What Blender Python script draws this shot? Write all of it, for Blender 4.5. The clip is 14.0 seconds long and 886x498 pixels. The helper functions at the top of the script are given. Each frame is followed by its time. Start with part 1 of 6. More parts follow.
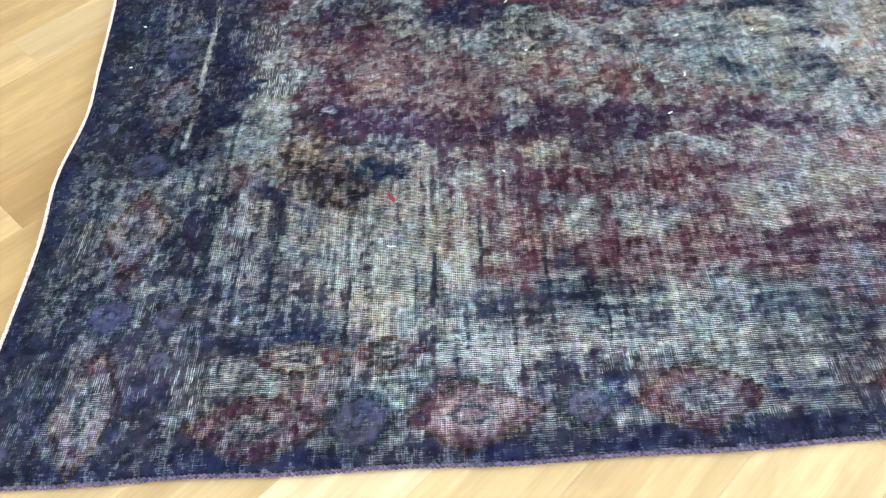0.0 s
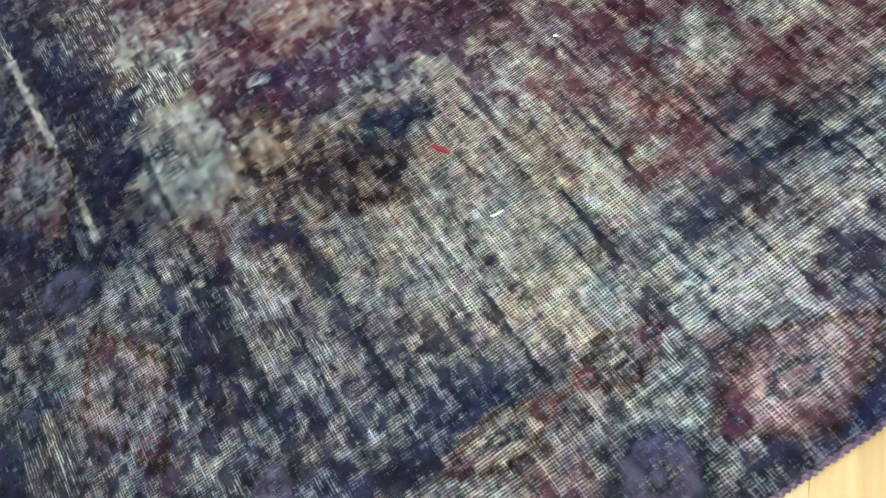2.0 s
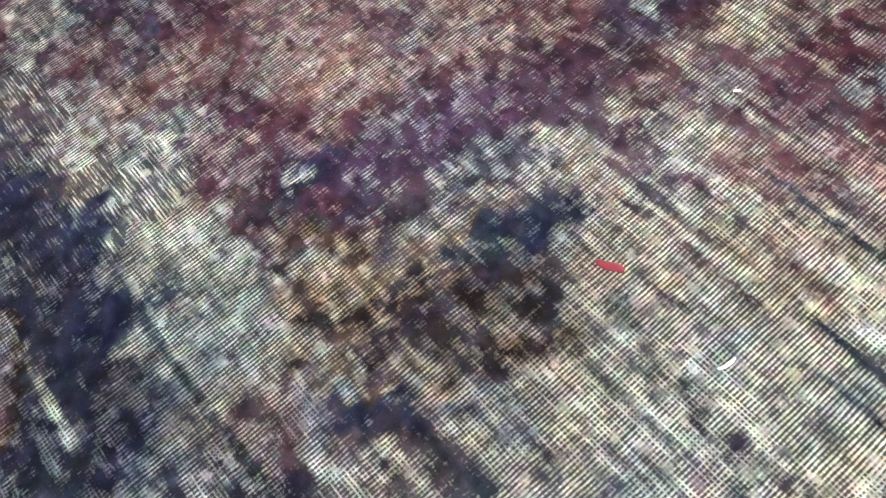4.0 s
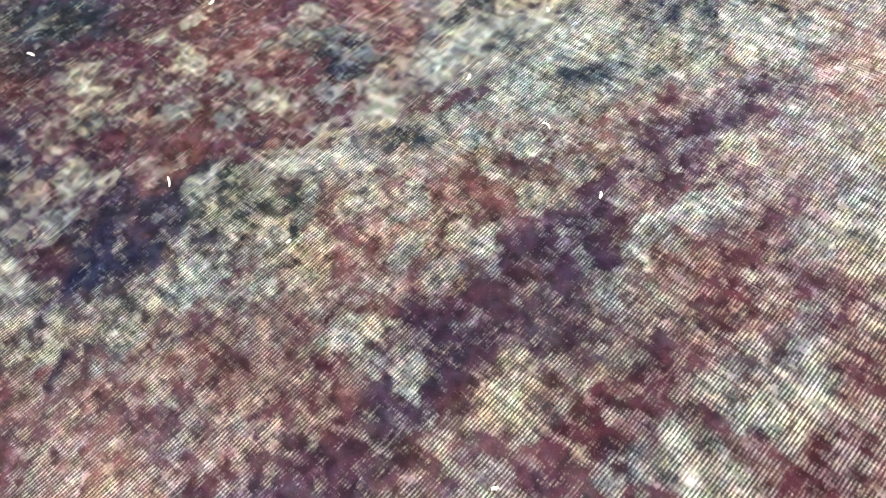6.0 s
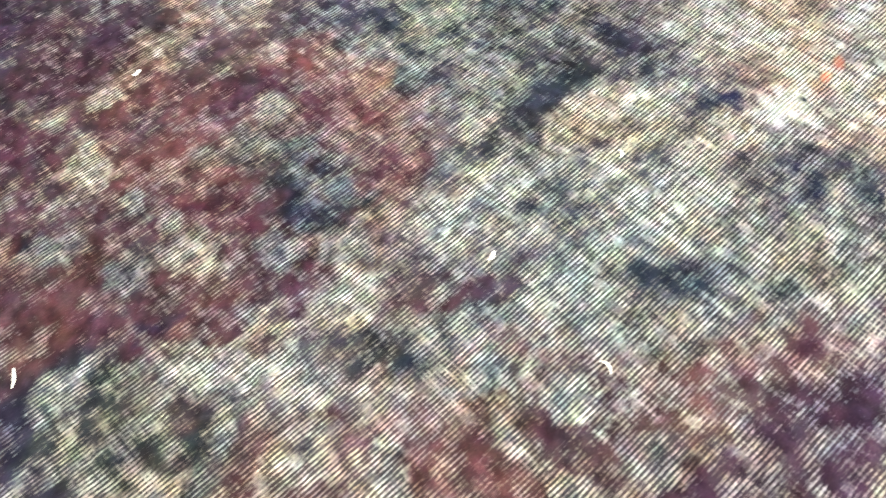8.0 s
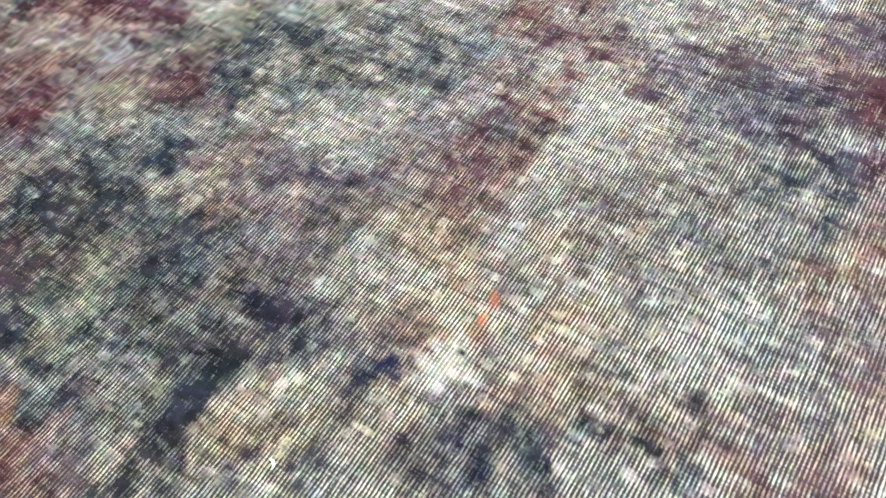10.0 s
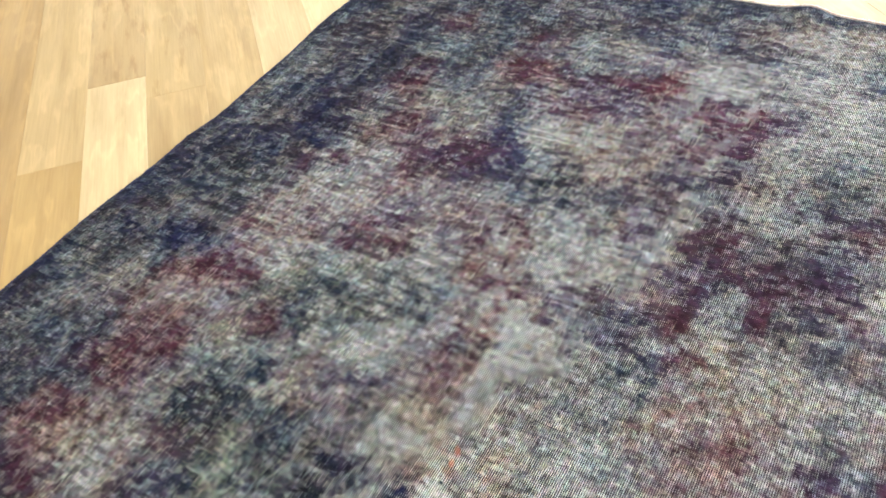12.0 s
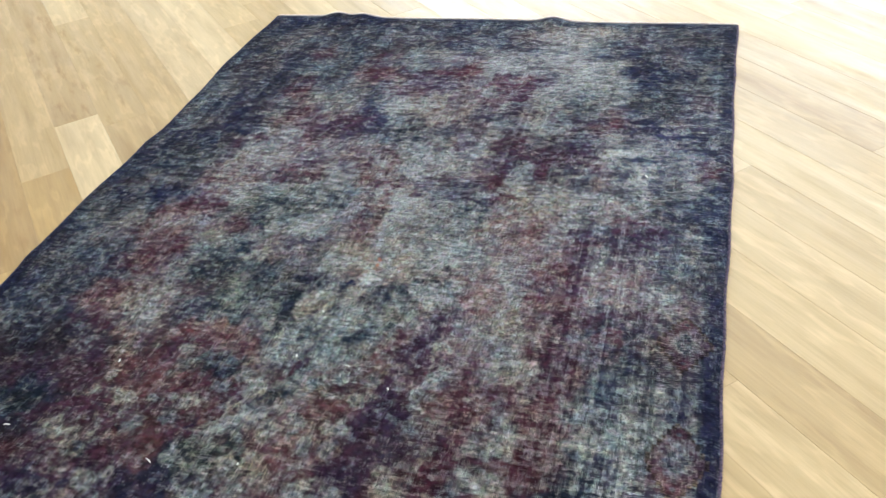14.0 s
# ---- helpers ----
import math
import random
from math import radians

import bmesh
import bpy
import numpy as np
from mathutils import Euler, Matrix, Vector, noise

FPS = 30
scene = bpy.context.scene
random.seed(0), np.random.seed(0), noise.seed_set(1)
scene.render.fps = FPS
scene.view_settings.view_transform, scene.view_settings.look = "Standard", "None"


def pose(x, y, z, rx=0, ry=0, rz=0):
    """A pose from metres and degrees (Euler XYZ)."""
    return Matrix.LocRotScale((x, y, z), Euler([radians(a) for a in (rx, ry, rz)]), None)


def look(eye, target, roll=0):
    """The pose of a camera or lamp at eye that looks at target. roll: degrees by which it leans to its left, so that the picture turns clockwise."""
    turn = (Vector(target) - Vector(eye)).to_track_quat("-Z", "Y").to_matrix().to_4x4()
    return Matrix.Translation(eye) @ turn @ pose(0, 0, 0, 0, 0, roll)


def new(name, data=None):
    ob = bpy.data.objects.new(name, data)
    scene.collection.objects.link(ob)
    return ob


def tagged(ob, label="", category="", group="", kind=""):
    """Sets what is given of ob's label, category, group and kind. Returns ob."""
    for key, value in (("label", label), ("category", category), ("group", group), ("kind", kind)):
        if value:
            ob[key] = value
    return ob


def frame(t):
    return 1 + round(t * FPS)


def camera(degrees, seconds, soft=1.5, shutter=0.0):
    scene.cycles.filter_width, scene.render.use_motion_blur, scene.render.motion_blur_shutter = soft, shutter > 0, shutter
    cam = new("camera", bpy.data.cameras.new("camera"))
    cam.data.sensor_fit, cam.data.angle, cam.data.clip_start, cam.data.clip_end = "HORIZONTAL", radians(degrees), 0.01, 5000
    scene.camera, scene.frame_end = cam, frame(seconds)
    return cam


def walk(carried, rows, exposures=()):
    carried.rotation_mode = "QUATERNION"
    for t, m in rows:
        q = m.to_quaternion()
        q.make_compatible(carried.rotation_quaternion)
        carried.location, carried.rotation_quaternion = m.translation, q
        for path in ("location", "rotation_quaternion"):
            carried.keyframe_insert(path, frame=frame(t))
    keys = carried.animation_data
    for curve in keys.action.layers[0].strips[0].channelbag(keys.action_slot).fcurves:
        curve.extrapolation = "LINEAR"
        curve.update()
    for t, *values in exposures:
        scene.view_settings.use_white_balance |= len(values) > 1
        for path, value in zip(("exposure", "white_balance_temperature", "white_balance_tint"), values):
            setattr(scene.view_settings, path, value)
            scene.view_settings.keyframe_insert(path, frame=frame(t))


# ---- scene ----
cam = camera(55.1, 14.0, soft=1.3, shutter=0.2)
PATH = [
    (0, (0.493, -0.339, 0.64), (0.363, 0.994, -0.845), -8.4),
    (0.5, (0.425, -0.25, 0.616), (0.318, 0.994, -0.946), -11.0),
    (1, (0.32, -0.206, 0.591), (0.295, 0.993, -1.01), -16.8),
    (1.5, (0.29, -0.147, 0.545), (0.376, 0.958, -1.12), -23.7),
    (2, (0.296, -0.044, 0.502), (0.446, 0.952, -1.226), -27.0),
    (2.2, (0.29, -0.003, 0.491), (0.444, 0.963, -1.253), -27.9),
    (4.3, (0.237, 0.192, 0.374), (0.708, 1.082, -1.354), -15.9),
    (4.5, (0.257, 0.193, 0.376), (0.766, 1.083, -1.341), -15.5),
    (5, (0.313, 0.19, 0.384), (0.948, 1.068, -1.297), -13.3),
    (5.5, (0.36, 0.194, 0.408), (1.051, 1.107, -1.232), -12.9),
    (6, (0.41, 0.206, 0.44), (1.117, 1.174, -1.16), -14.0),
    (6.5, (0.421, 0.273, 0.427), (1.144, 1.228, -1.175), -13.9),
    (7, (0.445, 0.334, 0.407), (1.126, 1.29, -1.213), -11.3),
    (7.5, (0.502, 0.385, 0.38), (1.115, 1.369, -1.25), -9.3),
    (8, (0.581, 0.384, 0.344), (1.241, 1.337, -1.286), -9.3),
    (8.5, (0.646, 0.379, 0.342), (1.412, 1.236, -1.294), -7.7),
    (9, (0.68, 0.377, 0.346), (1.558, 1.184, -1.259), -6.7),
    (9.2, (0.69, 0.378, 0.35), (1.606, 1.18, -1.236), -7.0),
    (11.3, (0.807, 0.365, 0.5), (1.861, 1.134, -1.016), -7.1),
    (11.5, (0.758, 0.344, 0.556), (1.855, 1.122, -0.925), -7.0),
    (12, (0.596, 0.251, 0.69), (1.785, 1.084, -0.686), -7.8),
    (12.5, (0.441, 0.151, 0.737), (1.694, 1.068, -0.525), -7.8),
    (13, (0.283, 0.104, 0.757), (1.579, 0.971, -0.496), -7.4),
    (13.5, (0.104, 0.092, 0.793), (1.489, 0.815, -0.455), -8.9),
    (14, (0.001, 0.058, 0.819), (1.488, 0.608, -0.401), -7.1),
]
walk(cam, [(t, look(eye, target, roll)) for t, eye, target, roll in PATH],
     [(0.0, 0.47, 5400, 6), (1.0, 0.47, 5750, 6), (2.2, 0.40, 6000, 6), (4.3, 0.92, 6250, 8), (5.0, 1.10, 6300, 8), (5.6, 1.10, 6550, 8), (6.5, 1.10, 6600, 8), (7.5, 1.05, 6700, 9), (8.0, 1.13, 6650, 8), (8.5, 1.02, 6550, 7), (9.2, 0.68, 6450, 6), (11.3, 0.82, 6600, 9), (11.8, 0.45, 6400, 8), (12.5, 0.0, 6000, 7), (13.5, 0.03, 5800, 6), (14.0, -0.10, 5700, 6)])

# ---- world, sun, window light ----
world = bpy.data.worlds.new("sky")
scene.world = world
world.use_nodes = True
wn, wl = world.node_tree.nodes, world.node_tree.links
sky = wn.new("ShaderNodeTexSky")
sky.sky_type, sky.sun_disc, sky.sun_elevation, sky.sun_rotation = "NISHITA", False, radians(35), radians(0)
wl.new(sky.outputs[0], wn["Background"].inputs[0])
wn["Background"].inputs[1].default_value = 0.12
sun = new("sun", bpy.data.lights.new("sun", "SUN"))
sun.data.energy, sun.data.angle, sun.data.color = 2.0, radians(0.5), (1.0, 0.95, 0.88)
sun.matrix_world = look((0.0, 6.0, 4.2), (0.0, 0.0, 0.0))

# room: x0 x1 y0 y1, height, floor level
X0, X1, Y0, Y1, H, ZF = -2.8, 5.4, -2.8, 3.4, 2.6, -0.007
# openings in the east wall and, added unseen for fill light, the west wall (y from, y to, z from, z to)
EAST = [(-2.2, -0.2, 0.5, 2.3), (0.3, 2.3, 0.5, 2.3)]
WEST_FILL = [(-1.4, 0.6, 0.8, 2.2)]
# and in the south wall, added unseen to brighten the near floor (x from, x to, z from, z to)
SOUTH_FILL = [(0.2, 2.2, 0.8, 2.2)]


def window_lamp(name, where, target, wide, high, watts, colour):
    lamp = new(name, bpy.data.lights.new(name, "AREA"))
    lamp.data.shape, lamp.data.size, lamp.data.size_y = "RECTANGLE", wide, high
    lamp.data.energy, lamp.data.color = watts, colour
    lamp.matrix_world = look(where, target)
    return lamp


for a, b, c, d in EAST:
    window_lamp("window_light", (X1 + 0.05, (a + b) / 2, (c + d) / 2), (0, (a + b) / 2, (c + d) / 2), b - a, d - c, 125, (0.86, 0.93, 1.0))
for a, b, c, d in WEST_FILL:
    window_lamp("window_light", (X0 - 0.05, (a + b) / 2, (c + d) / 2), (0, (a + b) / 2, (c + d) / 2), b - a, d - c, 55, (0.95, 0.97, 1.0))
for a, b, c, d in SOUTH_FILL:
    window_lamp("window_light", ((a + b) / 2, Y0 - 0.05, (c + d) / 2), ((a + b) / 2, 0, (c + d) / 2), b - a, d - c, 45, (1.0, 0.98, 0.94))


# ---- materials ----
def material(name):
    m = bpy.data.materials.new(name)
    m.use_nodes = True
    return m, m.node_tree.nodes, m.node_tree.links, m.node_tree.nodes["Principled BSDF"]


def ramp(nodes, stops):
    r = nodes.new("ShaderNodeValToRGB")
    while len(r.color_ramp.elements) < len(stops):
        r.color_ramp.elements.new(0.5)
    for e, (p, c) in zip(r.color_ramp.elements, stops):
        e.position, e.color = p, (*c, 1)
    return r


def maths(nodes, links, op, a, b=None, clamp=False):
    n = nodes.new("ShaderNodeMath")
    n.operation, n.use_clamp = op, clamp
    for i, v in enumerate((a, b)):
        if v is None:
            continue
        if isinstance(v, (int, float)):
            n.inputs[i].default_value = v
        else:
            links.new(v, n.inputs[i])
    return n.outputs[0]


def mixed(nodes, links, kind, fac, a, b):
    n = nodes.new("ShaderNodeMix")
    n.data_type, n.blend_type = "RGBA", kind
    for i, v in ((0, fac), (6, a), (7, b)):
        if isinstance(v, (int, float)):
            n.inputs[i].default_value = v
        elif isinstance(v, tuple):
            n.inputs[i].default_value = (*v, 1)
        else:
            links.new(v, n.inputs[i])
    return n.outputs[2]


def noise_at(nodes, links, vector, scale, detail=3.0, rough=0.55):
    n = nodes.new("ShaderNodeTexNoise")
    n.inputs["Scale"].default_value, n.inputs["Detail"].default_value, n.inputs["Roughness"].default_value = scale, detail, rough
    links.new(vector, n.inputs["Vector"])
    return n.outputs["Fac"]


def scaled(nodes, links, vector, sx, sy, sz):
    n = nodes.new("ShaderNodeMapping")
    n.inputs["Scale"].default_value = (sx, sy, sz)
    links.new(vector, n.inputs["Vector"])
    return n.outputs[0]


WEFT, WARP = 0.0021, 0.0021


def rug_material():
    m, n, l, p = material("worn_wool")
    co = n.new("ShaderNodeTexCoord").outputs["Object"]
    col = n.new("ShaderNodeAttribute")
    col.attribute_name = "dye"
    way = n.new("ShaderNodeAttribute")
    way.attribute_name = "weave"
    sep = n.new("ShaderNodeSeparateXYZ")
    l.new(co, sep.inputs[0])
    wob = noise_at(n, l, co, 30.0, 2.0)
    wob = maths(n, l, "MULTIPLY", maths(n, l, "SUBTRACT", wob, 0.5), 5.0)
    weft = maths(n, l, "SINE", maths(n, l, "ADD", maths(n, l, "MULTIPLY", maths(n, l, "FRACT", maths(n, l, "MULTIPLY", sep.outputs[1], 1 / WEFT)), 2 * math.pi), wob))
    warp = maths(n, l, "SINE", maths(n, l, "ADD", maths(n, l, "MULTIPLY", maths(n, l, "FRACT", maths(n, l, "MULTIPLY", sep.outputs[0], 1 / WARP)), 2 * math.pi), wob))
    weft = maths(n, l, "MULTIPLY_ADD", weft, 0.5)
    weft.node.inputs[2].default_value = 0.5
    warp = maths(n, l, "MULTIPLY_ADD", warp, 0.5)
    warp.node.inputs[2].default_value = 0.5
    # each thread is a row of small beads
    bead = maths(n, l, "MULTIPLY_ADD", warp, 0.34)
    bead.node.inputs[2].default_value = 0.66
    weft = maths(n, l, "MULTIPLY", weft, bead)
    # where both sets of threads lie bare they cross in an open grid with dark holes
    weft_on = maths(n, l, "SUBTRACT", 2.0, maths(n, l, "MULTIPLY", way.outputs["Fac"], 2.0), clamp=True)
    warp_on = maths(n, l, "MULTIPLY", way.outputs["Fac"], 2.0, clamp=True)
    strand = ramp(n, [(0.42, (0.15, 0.15, 0.15)), (0.60, (1.0, 1.0, 1.0))])
    l.new(noise_at(n, l, scaled(n, l, co, 330, 34, 100), 1.0, 3.0, 0.6), strand.inputs[0])
    warp_on = maths(n, l, "MULTIPLY", warp_on, strand.outputs[0])
    ridge = maths(n, l, "MAXIMUM", maths(n, l, "MULTIPLY", weft, weft_on), maths(n, l, "MULTIPLY", warp, warp_on))
    # broken threads: short pieces along the row
    along = noise_at(n, l, scaled(n, l, co, 95, 400, 200), 1.0, 4.0, 0.7)
    across = noise_at(n, l, scaled(n, l, co, 380, 85, 200), 1.0, 4.0, 0.7)
    fm = n.new("ShaderNodeMix")
    l.new(way.outputs["Fac"], fm.inputs[0])
    l.new(along, fm.inputs[2])
    l.new(across, fm.inputs[3])
    fibre = fm.outputs[0]
    speck = noise_at(n, l, co, 700.0, 2.0, 0.65)
    left = maths(n, l, "ADD", col.outputs["Alpha"], maths(n, l, "MULTIPLY", maths(n, l, "SUBTRACT", maths(n, l, "MULTIPLY", maths(n, l, "ADD", along, across), 0.5), 0.5), 2.1))
    left = maths(n, l, "ADD", left, maths(n, l, "MULTIPLY", maths(n, l, "SUBTRACT", speck, 0.5), 0.3))
    worn = ramp(n, [(0.15, (0.0, 0.0, 0.0)), (0.45, (0.5, 0.5, 0.5)), (0.80, (1.0, 1.0, 1.0))])
    l.new(left, worn.inputs[0])
    worn = worn.outputs[0]
    # threads thicken and close up in streaks that run across them
    streak = noise_at(n, l, scaled(n, l, co, 210, 26, 100), 1.0, 3.0, 0.6)
    body = maths(n, l, "ADD", ridge, maths(n, l, "MULTIPLY", maths(n, l, "SUBTRACT", streak, 0.5), 1.2))
    body = maths(n, l, "ADD", body, maths(n, l, "MULTIPLY", maths(n, l, "SUBTRACT", fibre, 0.5), 1.7))
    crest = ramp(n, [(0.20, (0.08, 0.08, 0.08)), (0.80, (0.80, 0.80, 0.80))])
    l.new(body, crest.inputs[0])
    # tufts: clumps of pile that hide the threads
    bent = n.new("ShaderNodeTexNoise")
    bent.inputs["Scale"].default_value, bent.inputs["Detail"].default_value = 160.0, 2.0
    l.new(co, bent.inputs["Vector"])
    bend = n.new("ShaderNodeVectorMath")
    bend.operation = "MULTIPLY_ADD"
    l.new(bent.outputs["Color"], bend.inputs[0])
    bend.inputs[1].default_value = (0.007, 0.007, 0.0)
    l.new(co, bend.inputs[2])
    flat = n.new("ShaderNodeVectorMath")
    flat.operation = "MULTIPLY"
    l.new(bend.outputs[0], flat.inputs[0])
    flat.inputs[1].default_value = (1.0, 0.8, 0.0)
    cells = n.new("ShaderNodeTexVoronoi")
    cells.inputs["Scale"].default_value = 165.0
    l.new(flat.outputs[0], cells.inputs["Vector"])
    pick = n.new("ShaderNodeSeparateColor")
    l.new(cells.outputs["Color"], pick.inputs[0])
    tuft_on = ramp(n, [(0.70, (0.0, 0.0, 0.0)), (0.74, (0.62, 0.62, 0.62))])
    l.new(pick.outputs[0], tuft_on.inputs[0])
    dome = ramp(n, [(0.35, (1.0, 1.0, 1.0)), (0.62, (0.0, 0.0, 0.0))])
    l.new(cells.outputs["Distance"], dome.inputs[0])
    tufted = maths(n, l, "MULTIPLY", tuft_on.outputs[0], dome.outputs[0])
    thread = n.new("ShaderNodeAttribute")
    thread.attribute_name = "thread"
    lightness = maths(n, l, "MULTIPLY_ADD", pick.outputs[1], 0.75)
    lightness.node.inputs[2].default_value = 0.10
    tone_t = maths(n, l, "MULTIPLY", worn, lightness)
    tuft_c = mixed(n, l, "MIX", tone_t, col.outputs["Color"], thread.outputs["Color"])
    # gaps between bare threads are deeper than standing pile: their shade is painted into the colour
    gap_shade = maths(n, l, "MULTIPLY_ADD", worn, -0.40)
    gap_shade.node.inputs[2].default_value = 0.72
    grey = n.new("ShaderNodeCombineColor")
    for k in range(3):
        l.new(gap_shade, grey.inputs[k])
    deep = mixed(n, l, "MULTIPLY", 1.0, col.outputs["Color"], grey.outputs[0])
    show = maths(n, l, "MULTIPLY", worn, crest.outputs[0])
    # fibre grain; its bright end also paints in the glints on the wool
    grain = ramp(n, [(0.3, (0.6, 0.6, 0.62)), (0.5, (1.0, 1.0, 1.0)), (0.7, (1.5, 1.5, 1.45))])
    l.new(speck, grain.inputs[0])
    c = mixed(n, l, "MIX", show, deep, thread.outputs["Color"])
    c = mixed(n, l, "MIX", tufted, c, tuft_c)
    c = mixed(n, l, "MULTIPLY", 0.4, c, grain.outputs[0])
    # each knot took the dye a little differently
    tint = n.new("ShaderNodeTexNoise")
    tint.inputs["Scale"].default_value, tint.inputs["Detail"].default_value, tint.inputs["Roughness"].default_value = 115.0, 2.0, 0.5
    l.new(co, tint.inputs["Vector"])
    vary = n.new("ShaderNodeVectorMath")
    vary.operation = "MULTIPLY_ADD"
    l.new(tint.outputs["Color"], vary.inputs[0])
    vary.inputs[1].default_value, vary.inputs[2].default_value = (1.5, 1.5, 1.5), (0.26, 0.26, 0.26)
    floor_ = n.new("ShaderNodeVectorMath")
    floor_.operation = "MAXIMUM"
    l.new(vary.outputs[0], floor_.inputs[0])
    floor_.inputs[1].default_value = (0.35, 0.35, 0.35)
    c = mixed(n, l, "MULTIPLY", 0.32, c, floor_.outputs[0])
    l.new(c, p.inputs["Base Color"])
    p.inputs["Roughness"].default_value = 0.9
    p.inputs["Specular IOR Level"].default_value = 0.03
    p.inputs["Sheen Weight"].default_value = 0.0
    height = maths(n, l, "ADD", maths(n, l, "MULTIPLY", ridge, maths(n, l, "MULTIPLY", worn, 0.8)), maths(n, l, "MULTIPLY", fibre, 0.8))
    height = maths(n, l, "ADD", height, maths(n, l, "MULTIPLY", tufted, 0.8))
    bump = n.new("ShaderNodeBump")
    bump.inputs["Strength"].default_value, bump.inputs["Distance"].default_value = 0.6, 0.0012
    l.new(height, bump.inputs["Height"])
    l.new(bump.outputs[0], p.inputs["Normal"])
    return m


def cord_material(name, light, dark):
    m, n, l, p = material(name)
    co = n.new("ShaderNodeTexCoord").outputs["Object"]
    r = ramp(n, [(0.38, dark), (0.62, light), (0.8, light)])
    l.new(noise_at(n, l, co, 260.0, 3.0), r.inputs[0])
    l.new(r.outputs[0], p.inputs["Base Color"])
    p.inputs["Roughness"].default_value = 0.85
    bump = n.new("ShaderNodeBump")
    bump.inputs["Strength"].default_value, bump.inputs["Distance"].default_value = 0.6, 0.001
    l.new(noise_at(n, l, co, 900.0, 2.0), bump.inputs["Height"])
    l.new(bump.outputs[0], p.inputs["Normal"])
    return m


def oak_material():
    m, n, l, p = material("oak_plank")
    co = n.new("ShaderNodeTexCoord").outputs["Object"]
    info = n.new("ShaderNodeObjectInfo")
    shift = n.new("ShaderNodeVectorMath")
    shift.operation = "MULTIPLY_ADD"
    l.new(info.outputs["Random"], shift.inputs[0])
    shift.inputs[1].default_value = (31.0, 17.0, 9.0)
    l.new(co, shift.inputs[2])
    v = shift.outputs[0]
    tone = ramp(n, [(0.0, (0.47, 0.315, 0.135)), (0.25, (0.54, 0.38, 0.178)), (0.6, (0.61, 0.445, 0.22)), (1.0, (0.71, 0.545, 0.31))])
    l.new(info.outputs["Random"], tone.inputs[0])
    figure = noise_at(n, l, scaled(n, l, v, 2.0, 16.0, 1.0), 1.6, 5.0, 0.6)
    fr = ramp(n, [(0.3, (0.78, 0.73, 0.66)), (0.5, (1.0, 1.0, 1.0)), (0.7, (1.14, 1.15, 1.18))])
    l.new(figure, fr.inputs[0])
    c = mixed(n, l, "MULTIPLY", 0.75, tone.outputs[0], fr.outputs[0])
    grain = noise_at(n, l, scaled(n, l, v, 9.0, 330.0, 60.0), 1.0, 4.0, 0.65)
    gr = ramp(n, [(0.3, (0.84, 0.80, 0.74)), (0.6, (1.04, 1.04, 1.04))])
    l.new(grain, gr.inputs[0])
    c = mixed(n, l, "MULTIPLY", 0.5, c, gr.outputs[0])
    # the oil has worn off in patches, and some boards carry dark rough marks
    patch = ramp(n, [(0.50, (1.0, 1.0, 1.0)), (0.55, (1.16, 1.17, 1.20)), (0.62, (1.02, 1.02, 1.02))])
    l.new(noise_at(n, l, scaled(n, l, v, 3.2, 13.0, 1.0), 1.5, 3.0, 0.55), patch.inputs[0])
    c = mixed(n, l, "MULTIPLY", 0.8, c, patch.outputs[0])
    mark = ramp(n, [(0.55, (1.0, 1.0, 1.0)), (0.64, (0.86, 0.80, 0.72)), (0.78, (0.72, 0.62, 0.52))])
    l.new(noise_at(n, l, scaled(n, l, v, 8.0, 42.0, 1.0), 1.0, 5.0, 0.65), mark.inputs[0])
    c = mixed(n, l, "MULTIPLY", maths(n, l, "SUBTRACT", 1.0, info.outputs["Alpha"]), c, mark.outputs[0])
    c = mixed(n, l, "MULTIPLY", 1.0, c, info.outputs["Color"])
    l.new(c, p.inputs["Base Color"])
    rr = ramp(n, [(0.3, (0.38, 0.38, 0.38)), (0.7, (0.58, 0.58, 0.58))])
    l.new(noise_at(n, l, scaled(n, l, v, 3.0, 30.0, 1.0), 1.2, 4.0), rr.inputs[0])
    l.new(rr.outputs[0], p.inputs["Roughness"])
    bump = n.new("ShaderNodeBump")
    bump.inputs["Strength"].default_value, bump.inputs["Distance"].default_value = 0.25, 0.0006
    l.new(grain, bump.inputs["Height"])
    l.new(bump.outputs[0], p.inputs["Normal"])
    return m


def plain_material(name, colour, rough=0.8, scale=30.0):
    m, n, l, p = material(name)
    co = n.new("ShaderNodeTexCoord").outputs["Object"]
    r = ramp(n, [(0.3, tuple(0.93 * v for v in colour)), (0.7, colour)])
    l.new(noise_at(n, l, co, scale, 4.0), r.inputs[0])
    l.new(r.outputs[0], p.inputs["Base Color"])
    p.inputs["Roughness"].default_value = rough
    return m


M_RUG = rug_material()
M_CREAM = cord_material("cream_cotton", (0.90, 0.82, 0.75), (0.70, 0.52, 0.45))
M_MAUVE = cord_material("mauve_cord", (0.17, 0.12, 0.18), (0.035, 0.028, 0.06))
M_NAVY = cord_material("navy_cord", (0.05, 0.045, 0.13), (0.02, 0.02, 0.05))
M_OAK = oak_material()
M_WALL = plain_material("white_wall_paint", (0.80, 0.79, 0.76))
M_SUB = plain_material("joint_filler", (0.30, 0.19, 0.09))
M_FRAME = plain_material("white_window_paint", (0.8, 0.8, 0.8), 0.4)
M_LINT = plain_material("white_lint", (0.85, 0.85, 0.8), 0.9, 900.0)
M_RED = plain_material("red_wool", (0.22, 0.028, 0.042), 0.9, 900.0)


